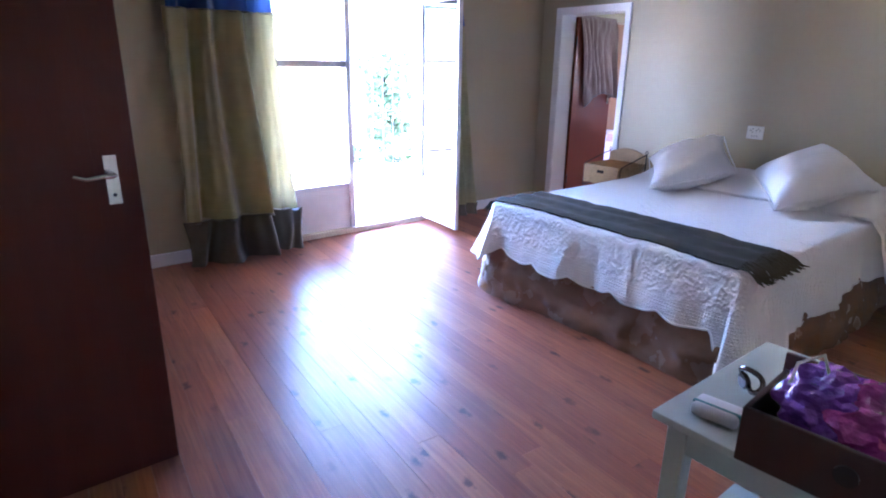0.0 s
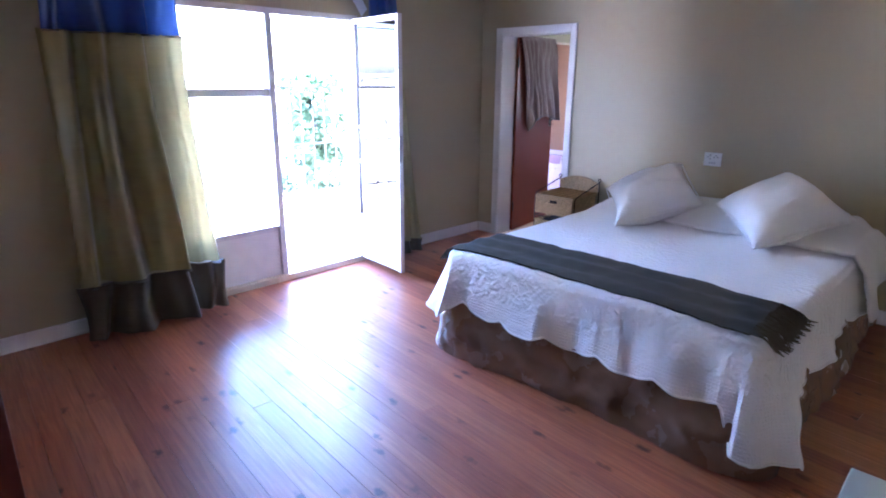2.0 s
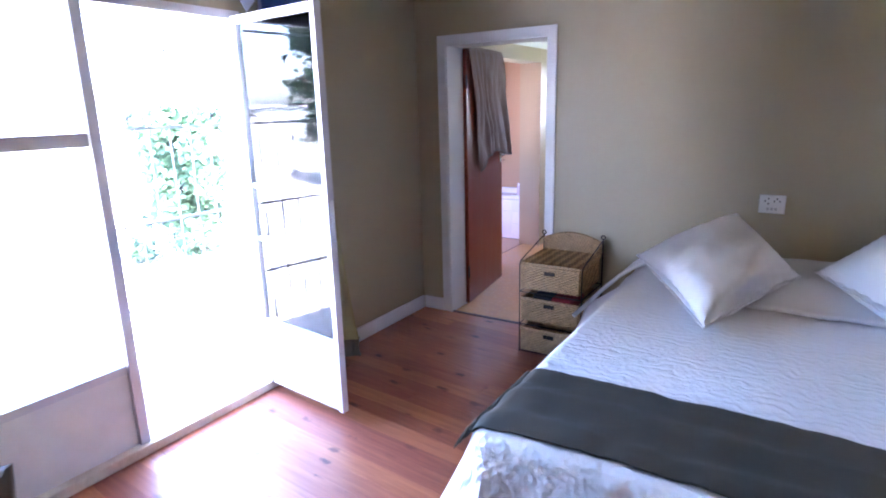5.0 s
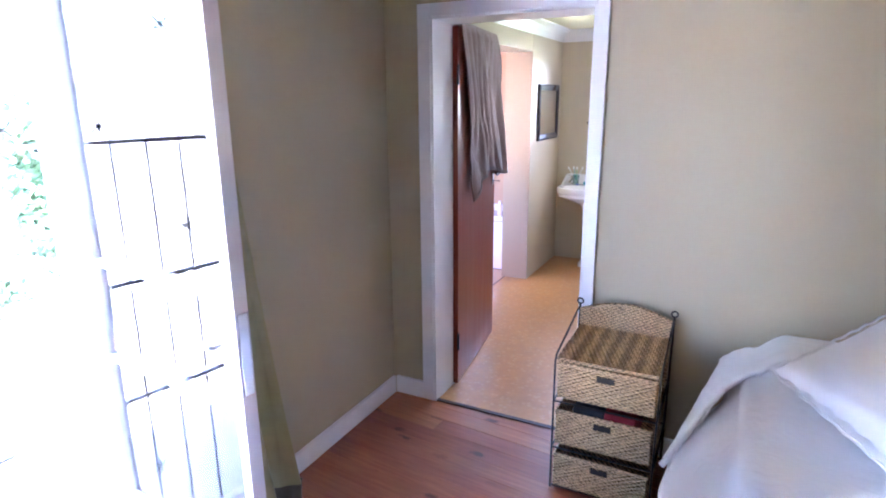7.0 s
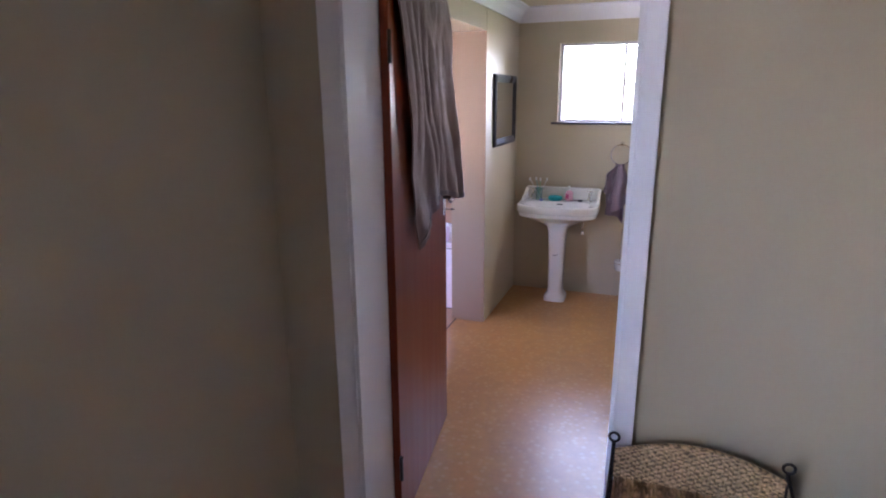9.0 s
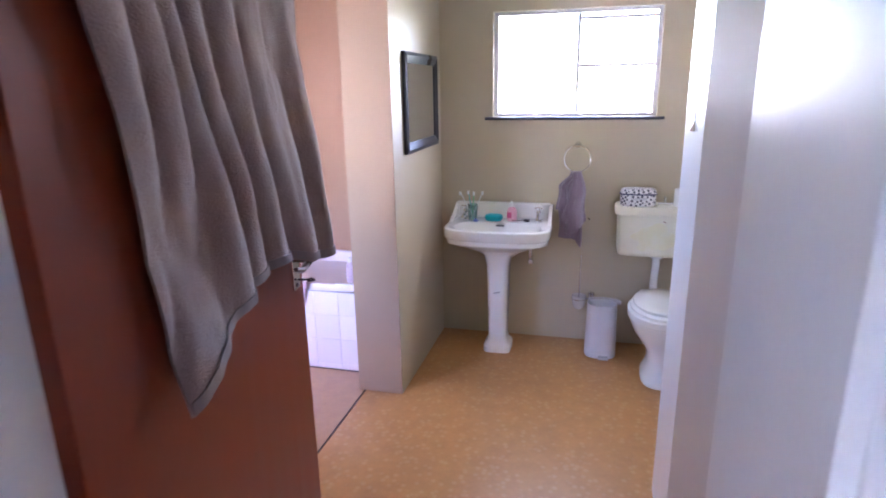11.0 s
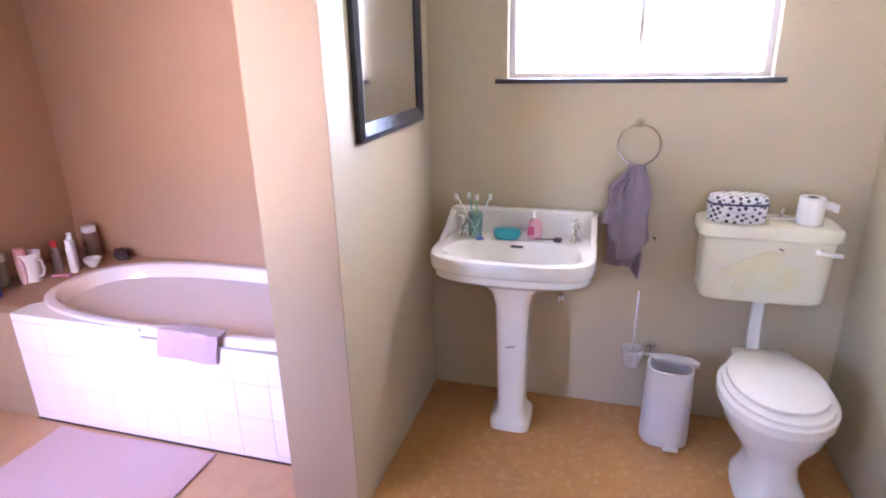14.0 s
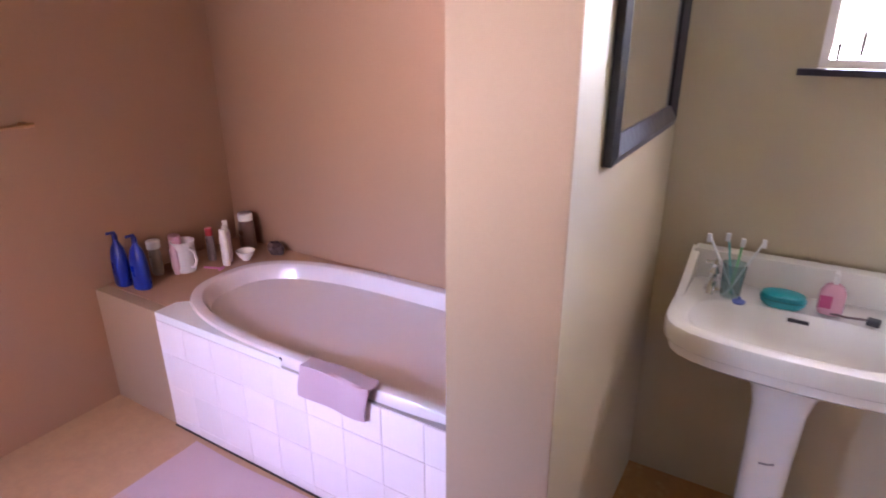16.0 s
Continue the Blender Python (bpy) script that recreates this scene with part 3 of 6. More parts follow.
# open leaf hardware
part("lock_plate", box(LW - 0.001, LW + 0.003, -0.014, 0.014, 0.92, 1.13, 0.001), M["chrome"], leaf, "dull steel lock plate on the edge")
for sd in (-1, 1):
    part("handle", tube([(LW - 0.045, sd * 0.02, 1.05), (LW - 0.045, sd * 0.05, 1.05), (LW - 0.06, sd * 0.056, 1.05), (LW - 0.13, sd * 0.055, 1.05)], 0.006), M["chrome"], leaf, "small steel lever handle", smooth=True)
    part("escutcheon", box(LW - 0.052, LW - 0.038, min(sd * 0.02, sd * 0.022), max(sd * 0.02, sd * 0.022), 0.95, 1.10), M["chrome"], leaf)
for z in (0.86, 1.155):
    part("glazing_bar", box(0.04, LW - 0.032, -0.012, 0.012, z, z + 0.02), M["steel_white"], leaf)
for z in (0.3, 1.0, 1.75):
    part("hinge", tube([(-0.006, 0.0, z), (-0.006, 0.0, z + 0.07)], 0.008), M["steel_white"], leaf, smooth=True)


# White bars against the bright garden: their backlit shade is put into this grey.
M["steel_grey"] = material("white steel greyed against the light", (0.48, 0.47, 0.50), rough=0.5)


def star(y, z, x=0.0, s=0.03):
    b = None
    for a in (40, 90, 140):
        c, d = math.cos(radians(a)) * s, math.sin(radians(a)) * s
        b = tube([(x, y - c, z - d), (x, y - c * 0.3, z - d * 0.2), (x, y + c * 0.3, z + d * 0.2), (x, y + c, z + d)], 0.003, 6, b)
    return b


def grille(name, y0, y1, bars, flats, stars, label):
    g = thing(name, pose(-0.11, 0, FBOT), label, "security gate")
    Z = lambda z: z - FBOT
    for y in (y0, y1 - 0.02):
        part("upright", box(-0.01, 0.01, y, y + 0.02, 0, FTOP - FBOT - 0.03), M["steel_grey"], g)
    for z in flats:
        part("crossbar", box(-0.008, 0.008, y0 + 0.02, y1 - 0.02, Z(z) - 0.006, Z(z) + 0.006), M["steel_grey"], g)
    for y in bars:
        part("bar", tube([(0, y, 0.02), (0, y, Z(1.56))], 0.004, 6), M["steel_grey"], g)
    for y, z in stars:
        part("ornament", star(y, Z(z), 0.008), M["iron"], g, "small dark star-shaped rivet ornament")
    return g


gt = grille("security_gate", -2.38, -1.65, [-2.30, -2.22, -2.12, -2.01, -1.90, -1.79], (0.10, 0.68, 1.085, 1.54, 2.03), [(-2.22, 1.585), (-1.995, 1.24), (-1.764, 1.59), (-1.99, 1.90), (-1.80, 0.40)], "white painted steel security gate with star ornaments, closed")
part("lock_box", box(-0.02, 0.02, -1.72, -1.655, 0.93, 1.10, 0.003), M["steel_white"], gt, "flat steel lock box")
grille("fixed_grille", -3.18, -2.42, [], (0.385, 0.763, 0.885, 1.605), [], "white painted steel bars behind the fixed door leaf")

# ---- floorboards, each its own piece ----
W, LAY = 0.1065, radians(-5.0)
lengths = [3.3, 4.2, 3.1, 4.8, 3.7]
frame_floor = tagged(new("floor_boards"), "red-brown varnished pine floorboards with dark knots", "floor", kind="structure")
cache = {}


def clipped(poly, axis, limit, sign):
    """The part of a convex outline where sign * coordinate is below sign * limit."""
    out = []
    for p, q in zip(poly, poly[1:] + poly[:1]):
        dp, dq = sign * (limit - p[axis]), sign * (limit - q[axis])
        if dp >= 0:
            out.append(p)
        if (dp > 0 > dq) or (dp < 0 < dq):
            k = dp / (dp - dq)
            out.append((p[0] + (q[0] - p[0]) * k, p[1] + (q[1] - p[1]) * k))
    return out


def board_mesh(x0, x1, y0, y1):
    """One board of the turned floor, cut where it meets the walls; None where it lies outside."""
    c, d = math.cos(LAY), math.sin(LAY)
    world_at = lambda x, y: (x * c - y * d, x * d + y * c)
    full = [world_at(x, y) for x, y in ((x0, y0), (x1, y0), (x1, y1), (x0, y1))]
    cut = full
    for axis, limit, sign in ((0, 0.0, -1), (0, ROOM_X, 1), (1, ROOM_Y, -1), (1, 0.0, 1)):
        cut = clipped(cut, axis, limit, sign) if cut else cut
    if len(cut) < 3:
        return None
    if cut == full:
        key = (round(x1 - x0, 3), round(y1 - y0, 4))
        if key not in cache:
            cache[key] = finish("floorboard", box(0, x1 - x0, 0, y1 - y0, -0.022, 0, 0.001, segments=1), M["board"])
        return cache[key]
    local = [((x - full[0][0]) * c + (y - full[0][1]) * d, -(x - full[0][0]) * d + (y - full[0][1]) * c) for x, y in cut]
    return finish("floorboard", loft([[(x, y, z) for x, y in local] for z in (-0.022, 0.0)]), M["board"])


for r in range(-1, 57):
    y1 = -r * W + 0.5
    y0 = y1 - W + 0.0011
    x = -0.6
    k = r
    step_x = (0.6 + 1.37 * r) % 4.4 + 1.0
    while x < ROOM_X + 0.6:
        x1 = x + step_x
        me = board_mesh(x, x1 - 0.0015, y0, y1)
        if me:
            tilt = 0.006 * math.sin(r * 7.7 + x * 3)
            ob = new("floorboard", me)
            ob.parent = frame_floor
            ob.location = (x * math.cos(LAY) - y0 * math.sin(LAY), x * math.sin(LAY) + y0 * math.cos(LAY), 0.0004 * math.sin(r * 12.9 + x * 7) - 0.05 * tilt)
            ob.rotation_euler = (tilt, 0, LAY)
        x = x1
        k += 1
        step_x = lengths[(k * 7 + r) % 5]

# ---- curtains ----
def curtain_panel(name, mats, yl, yr, xs, ztop, zbot, folds, amp, parent, label, phase=0.0, mid=None):
    """A hanging length of cloth from yl(z) to yr(z)."""
    def f(u, v):
        z = ztop + (zbot - ztop) * v
        a0, a1 = yl(z), yr(z)
        w = u + 0.03 * math.sin(u * 9 + v * 2.2)
        y = a0 + (a1 - a0) * w
        grow = 0.55 + 0.45 * v
        x = xs(z, u) + amp * grow * (math.sin(folds * 2 * math.pi * u + phase + 0.7 * math.sin(v * 2.5)) + 0.35 * math.sin(folds * 4.3 * math.pi * u + 1.3 + phase + v))
        return (max(x, 0.03), y, z)
    b = sheet(f, 160, 60)
    return part(name, b, mats, parent, label, smooth=True)


cl = thing("curtain", pose(0, 0, 0.015), "olive taffeta curtain with blue top band and dark hem band", "curtain")
Lf = lambda z: -3.97 + 0.02 * z
Rt = lambda z: -3.0 - 0.16 * min(1, z / 1.6)


def front(z, u):
    """How far the cloth hangs into the room: it bellies near the floor and has one deep fold."""
    belly = 0.10 * max(0, 1 - z / 1.3) * math.sin(math.pi * min(1, u * 1.1)) ** 0.7
    deep = 0.11 * math.exp(-((u - 0.735) / 0.028) ** 2) * min(1, 0.35 + 0.5 * max(0, 2.2 - z))
    lip = 0.05 * math.exp(-((u - 0.84) / 0.07) ** 2) * max(0, 1 - z / 2.2)
    return 0.16 + belly - deep + lip


curtain_panel("hem_band", M["curtain_dark"], Lf, Rt, front, 0.345, 0.0, 3.3, 0.062, cl, "dark brown hem band")
curtain_panel("middle_panel", M["curtain"], Lf, Rt, front, 1.85, 0.352, 3.3, 0.062, cl, "olive green taffeta panel")
curtain_panel("top_band", M["curtain_blue"], Lf, lambda z: Rt(z) + 0.015, lambda z, u: front(z, u) + 0.004, 2.5, 1.845, 3.3, 0.062, cl, "blue taffeta top band")
for zt in (1.835, 0.335):
    curtain_panel("piping", M["curtain_dark"], Lf, lambda z: Rt(z) + (0.06 if zt > 1 else 0.004), lambda z, u: front(z, u) + 0.007, zt + 0.012, zt, 3.3, 0.062, cl, "thin dark piping")
cr = thing("curtain", pose(0, 0, 0.015), "olive curtain gathered behind the open glass door", "curtain")
Rr = lambda z: -1.02 - 0.14 * min(1, z / 1.2) - 0.12 * max(0, z - 1.2)
Rl = lambda z: -1.58 + 0.0 * z
near = lambda z, u: 0.10 + 0.05 * max(0, 1 - z / 1.4)
curtain_panel("hem_band", M["curtain_dark"], Rl, Rr, near, 0.12, 0.0, 3.2, 0.045, cr, "dark brown hem band", 1.0)
curtain_panel("middle_panel", M["curtain"], Rl, Rr, near, 1.85, 0.12, 3.2, 0.045, cr, "olive green taffeta panel", 1.0)
curtain_panel("top_band", M["curtain_blue"], Rl, lambda z: Rr(z) + 0.01, near, 2.5, 1.85, 3.2, 0.045, cr, "blue taffeta top band", 1.0)
part("lining", sheet(lambda u, v: (0.045 + 0.02 * math.sin(u * 3), -1.86 + 0.30 * u + 0.06 * (v - 0.5), 2.42 - 0.30 * u ** 1.2 + 0.06 * (v - 0.5)), 16, 4, 0.003), M["white"], cr, "pale cotton lining edge", smooth=True)
rod = thing("curtain_rod", pose(0.10, -4.1, 2.52), "long dark timber curtain rod over the french doors", "curtain rod")
part("pole", tube([(0, 0, 0), (0, 3.1, 0)], 0.014, 14), M["door_wood"], rod, smooth=True)
for y in (0, 3.1):
    part("finial", turned([(0.001, -0.03), (0.022, -0.018), (0.028, 0), (0.022, 0.018), (0.001, 0.03)], 16, at=(0, y, 0)), M["door_wood"], rod, smooth=True)
for y in (0.12, 1.5, 2.95):
    part("bracket", box(-0.10, -0.0, y - 0.01, y + 0.01, -0.012, 0.0, 0.002), M["door_wood"], rod)

# ---- bed ----
BX0, BX1, BY0, BY1, BTOP = 1.76, 3.60, -2.37, -0.06, 0.625


def smooth(a, b, x):
    t = min(1, max(0, (x - a) / (b - a)))
    return t * t * (3 - 2 * t)


def bed_top(x, y):
    z = BTOP + 0.008 * noise.noise((x * 1.7, y * 1.7, 3)) + 0.003 * noise.noise((x * 7, y * 7, 9))
    hump = smooth(-0.80, -0.52, y)
    z += 0.10 * hump * (0.86 + 0.14 * math.cos((x - 2.68) * 3.4) ** 2) * smooth(BX0, BX0 + 0.16, x) * smooth(BX1, BX1 - 0.16, x)
    z += 0.006 * math.sin(9 * x - 5 * y) * hump
    return z


def perimeter(s):
    """Place and outward way on the rounded outline; s from 0 to 1, starting at the head's left end."""
    r = 0.09
    straight = [((BX0, BY1), (BX0, BY0 + r)), None, ((BX0 + r, BY0), (BX1 - r, BY0)), None, ((BX1, BY0 + r), (BX1, BY1)), ((BX1, BY1), (BX0, BY1))]
    lens = [BY1 - BY0 - r, r * math.pi / 2, BX1 - BX0 - 2 * r, r * math.pi / 2, BY1 - BY0 - r, BX1 - BX0]
    d = (s % 1.0) * sum(lens)
    for i, ln in enumerate(lens):
        if d <= ln or i == 5:
            break
        d -= ln
    t = d / lens[i]
    if i in (1, 3):
        c = (BX0 + r, BY0 + r) if i == 1 else (BX1 - r, BY0 + r)
        a = math.pi + t * math.pi / 2 if i == 1 else 1.5 * math.pi + t * math.pi / 2
        n = (math.cos(a), math.sin(a))
        return c[0] + r * n[0], c[1] + r * n[1], n, i, t
    (ax, ay), (bx, by) = straight[i]
    n = {0: (-1, 0), 2: (0, -1), 4: (1, 0), 5: (0, 1)}[i]
    return ax + (bx - ax) * t, ay + (by - ay) * t, n, i, t


def hem_height(x, y, n, i, t):
    if i == 5:
        return BTOP - 0.05
    if i == 0:
        return (0.27 + 0.03 * abs(math.sin(t * 9))) * smooth(0.22, 0.31, t) + (0.56 - 0.40 * t) * (1 - smooth(0.22, 0.31, t))
    if i == 1:
        return 0.24
    if i == 2:
        base = 0.315 - 0.038 * abs(math.sin((x - 1.95) * math.pi / 0.30)) ** 0.8 + 0.05 * smooth(0.25, 0.0, t) * smooth(0, 0.1, t)
        return base - 0.14 * smooth(0.95, 1.0, t)
    if i == 3:
        return 0.135 - 0.05 * t
    return 0.06 + 0.17 * smooth(0.0, 0.12, t) + 0.05 * smooth(0.2, 0.6, t) + 0.025 * abs(math.sin(t * 15)) + 0.05 * smooth(0.7, 1.0, t)


def coverlet(u, v):
    x, y, n, i, t = perimeter(u)
    if v < 0.55:
        k = (v / 0.55) ** 0.8
        inset = 0.05
        ex, ey = x - n[0] * inset, y - n[1] * inset
        cx, cy = 2.68, -1.2
        px, py = cx + (ex - cx) * k, cy + (ey - cy) * k
        return (px, py, bed_top(px, py))
    w = (v - 0.55) / 0.45
    ex, ey = x - n[0] * 0.05, y - n[1] * 0.05
    top = bed_top(ex, ey)
    if w < 0.16:
        a = w / 0.16 * math.pi / 2
        return (ex + n[0] * 0.05 * math.sin(a), ey + n[1] * 0.05 * math.sin(a), top - 0.05 + 0.05 * math.cos(a))
    q = (w - 0.16) / 0.84
    z0 = top - 0.05
    hem = hem_height(x, y, n, i, t)
    along = x if i == 2 else y
    out = 0.0
    if i != 5:
        fold = 0.024 * math.sin(along * 8.2 + 1.1) + 0.014 * math.sin(along * 15.7 + 0.4) + 0.006 * math.sin(along * 41)
        out = q ** 1.3 * (0.045 + fold)
        if i in (1, 3):
            out += q * (0.05 + 0.03 * math.sin(t * 7))
        if i == 2:
            out += q * 0.06 * (smooth(0.9, 1.0, t) + smooth(0.1, 0.0, t))
        if i == 4:
            out += q * 0.07 * smooth(0.16, 0.0, t)
        if i == 0:
            out += q * (0.05 * smooth(0.88, 1.0, t) + 0.14 * smooth(0.08, 0.26, t) * smooth(0.42, 0.28, t))
    return (ex + n[0] * (0.05 + out), ey + n[1] * (0.05 + out), z0 + (hem - z0) * q)


def quilt_material(hem, relief):
    m = material("white quilted matelasse", (0.77, 0.77, 0.80), rough=0.85, vary=0.035, scale=5, fine=120, bump=0.0, sheen=0.3)
    N, L, b = nodes_of(m)
    tc = N.new("ShaderNodeTexCoord")
    w = N.new("ShaderNodeTexWave")
    w.wave_type = "RINGS"
    w.inputs["Scale"].default_value, w.inputs["Distortion"].default_value, w.inputs["Detail"].default_value, w.inputs["Detail Scale"].default_value = 7.5, 8.0, 2.0, 1.8
    v = N.new("ShaderNodeTexVoronoi")
    v.inputs["Scale"].default_value = 48
    big = N.new("ShaderNodeTexNoise")
    big.inputs["Scale"].default_value = 8
    step = N.new("ShaderNodeMapRange")
    step.inputs[1].default_value, step.inputs[2].default_value = 0.47, 0.55
    ribs = N.new("ShaderNodeTexVoronoi")
    ribs.distance = "CHEBYCHEV"
    ribs.inputs["Scale"].default_value, ribs.inputs["Randomness"].default_value = 62, 0.15
    for n in (w, v, big, ribs):
        L.new(tc.outputs["Object"], n.inputs["Vector"])
    L.new(big.outputs[0], step.inputs[0])
    mix = N.new("ShaderNodeMix")
    L.new(step.outputs[0], mix.inputs[0])
    L.new(w.outputs["Fac"], mix.inputs[2])
    L.new(v.outputs["Distance"], mix.inputs[3])
    sep = N.new("ShaderNodeSeparateXYZ")
    L.new(tc.outputs["Object"], sep.inputs[0])
    low = N.new("ShaderNodeMapRange")
    low.inputs[1].default_value, low.inputs[2].default_value = hem + 0.02, hem - 0.02
    L.new(sep.outputs[2], low.inputs[0])
    mix2 = N.new("ShaderNodeMix")
    L.new(low.outputs[0], mix2.inputs[0])
    L.new(mix.outputs[0], mix2.inputs[2])
    L.new(ribs.outputs["Distance"], mix2.inputs[3])
    fine = N.new("ShaderNodeTexNoise")
    fine.inputs["Scale"].default_value = 160
    L.new(tc.outputs["Object"], fine.inputs[0])
    add = N.new("ShaderNodeMath")
    add.operation = "MULTIPLY_ADD"
    add.inputs[1].default_value = 0.3
    L.new(fine.outputs[0], add.inputs[0])
    L.new(mix2.outputs[0], add.inputs[2])
    bp = N.new("ShaderNodeBump")
    bp.inputs["Strength"].default_value, bp.inputs["Distance"].default_value = 0.9, relief
    flat = N.new("ShaderNodeMapRange")
    flat.inputs[1].default_value, flat.inputs[2].default_value, flat.inputs[3].default_value, flat.inputs[4].default_value = -1.6, -0.9, 1.0, 0.22
    L.new(sep.outputs[1], flat.inputs[0])
    L.new(flat.outputs[0], bp.inputs["Strength"])
    L.new(add.outputs[0], bp.inputs["Height"])
    L.new(bp.outputs[0], b.inputs["Normal"])
    return m


M["quilt"] = quilt_material(0.40, 0.0065)
M["quilt_pillow"] = quilt_material(-9.0, 0.003)
bed = thing("bed", pose(0, 0, 0), "large divan bed with a brown satin valance", "bed")
part("mattress", box(BX0 + 0.04, BX1 - 0.04, BY0 + 0.05, BY1, 0.32, 0.605, 0.05), M["pillow"], bed, "white mattress")
part("base", box(BX0 + 0.12, BX1 - 0.12, BY0 + 0.13, BY1, 0.03, 0.32, 0.01), M["satin"], bed, "fabric covered divan base")


def valance(u, v):
    x, y, n, i, t = perimeter(u)
    along = x if i == 2 else y
    sag = 0.022 * math.sin(along * 4.1) + 0.026 * noise.noise((along * 4, v * 3, 1)) + 0.018 * noise.noise((along * 11, v * 6, 5)) + 0.006 * noise.noise((along * 30, v * 14, 8))
    o = -0.03 + 0.11 * v ** 1.3 + sag * min(1, v * 1.5) + 0.03 * math.sin(v * math.pi * 1.1) if i != 5 else -0.03
    return (x + n[0] * o, y + n[1] * o, 0.40 * (1 - v) + 0.006 * v)


part("valance", sheet(valance, 520, 30, wrap=True), M["satin"], bed, "crumpled brown satin valance", smooth=True)
cv = thing("coverlet", pose(0, 0, 0), "white quilted bed coverlet with a scalloped hem", "bedspread")
part("cloth", sheet(coverlet, 520, 70, wrap=True), M["quilt"], cv, smooth=True)
part("hem_binding", tube([coverlet(k / 500, 1.0) for k in range(int(500 * 0.77))], 0.006, 6), M["pillow"], cv, "rolled white hem", smooth=True)

def pillow(name, corners, fat, label):
    """A soft square cushion with pointed corners from its four corner places."""
    a, b, c, d = [Vector(p) for p in corners]
    mid = (a + b + c + d) / 4
    nrm = (c - a).cross(d - b).normalized()
    if nrm.y > 0:
        nrm = -nrm
    p = thing(name, Matrix.Translation(mid), label, "pillow")
    for side, nm in ((1, "front"), (-1, "back")):
        def f(u, v):
            U, V = u * 2 - 1, v * 2 - 1
            pu = U * (1 - 0.14 * (1 - V * V) * abs(U) ** 3)
            pv = V * (1 - 0.14 * (1 - U * U) * abs(V) ** 3)
            s, t2 = (pu + 1) / 2, (pv + 1) / 2
            q = a * (1 - s) * (1 - t2) + b * s * (1 - t2) + c * s * t2 + d * (1 - s) * t2 - mid
            h = fat * ((1 - U * U) * (1 - V * V)) ** 0.5
            h += 0.020 * noise.noise((U * 2.2 + mid.x, V * 2.2, side)) * (h / fat) * 2 + 0.004 * noise.noise((U * 7, V * 7, mid.x))
            ex = 1 - max(abs(U), abs(V))
            ruf = 0.006 * math.sin(34 * (U + V)) * smooth(0.1, 0.0, ex)
            return q + nrm * (h * side + ruf)
        part(nm, sheet(f, 44, 44), M["quilt_pillow"] if side == 1 else M["pillow"], p, "" if side == 1 else "plain white back", smooth=True)
    def edge(k):
        e = k * 4
        i, r = int(e) % 4, e % 1
        q = (a, b, c, d)[i].lerp((b, c, d, a)[i], r) - mid
        pull = 0.10 * 4 * r * (1 - r) * 0.5
        return q * (1 - pull * 0.55) + nrm * 0.004 * math.sin(k * 240)
    part("frill", tube([edge(k / 160) for k in range(160)], 0.004, 6, closed=True), M["pillow"], p, "scalloped edge trim", smooth=True)
    return p


pillow("pillow", [(1.83, -0.56, 0.775), (2.282, -1.239, 0.665), (2.61, -0.58, 0.765), (2.27, -0.205, 0.985)], 0.155, "white quilted square scatter cushion leaning at the bed head")
pillow("pillow", [(2.67, -0.51, 0.775), (3.13, -1.15, 0.660), (3.50, -0.41, 0.775), (3.02, -0.16, 0.985)], 0.165, "white quilted square scatter cushion beside another cushion")

# turned-back top sheet at the bed head
def sheet_front(x):
    return -0.36 - 0.42 * smooth(1.80, 2.45, x) - 0.03 * smooth(2.8, 3.5, x)


def turned_sheet(u, v):
    """Lies over the bed head and hangs down at both sides, most at its front corners."""
    wob = 0.006 * noise.noise((u * 14, v * 5, 4)) + 0.004 * noise.noise((u * 30, v * 11, 8))
    if u < 0.16:
        q = (0.16 - u) / 0.16
        hang = q * (0.25 + 0.75 * v ** 1.6)
        zt = bed_top(BX0 + 0.05, -0.1 - 0.26 * v) + 0.012
        return (BX0 + 0.02 - 0.045 * min(1, q * 6) - 0.20 * hang + wob, -0.10 - 0.26 * v - 0.37 * hang * v, zt - 0.02 * min(1, q * 6) - 0.19 * hang * (1 + 0.12 * q))
    if u > 0.86:
        q = (u - 0.86) / 0.14
        zt = bed_top(BX1 - 0.05, -0.1 - 0.71 * v) + 0.012
        hang = q * (0.55 + 0.45 * v)
        return (BX1 - 0.02 + 0.05 * min(1, q * 6) + 0.085 * hang + 0.02 * math.sin(v * 9) * q + wob, -0.10 - 0.71 * v, zt - 0.02 * min(1, q * 6) - 0.34 * hang)
    k = (u - 0.16) / 0.70
    x = BX0 + 0.02 + (BX1 - BX0 - 0.04) * k
    y = -0.10 + (sheet_front(x) + 0.10) * v
    return (x, y, bed_top(min(BX1 - 0.05, max(BX0 + 0.05, x)), y) + 0.014 + 0.006 * v + wob)


ts = thing("top_sheet", pose(0, 0, 0), "plain white sheet turned back over the bed head", "bed sheet")
part("cloth", sheet(turned_sheet, 160, 30, 0.006), M["pillow"], ts, smooth=True)
part("fold", tube([turned_sheet(k / 120, 1.0) for k in range(121)], 0.012, 8), M["pillow"], ts, "rounded turned edge", smooth=True)

# throw
TX0, TX1 = 1.775, 3.50


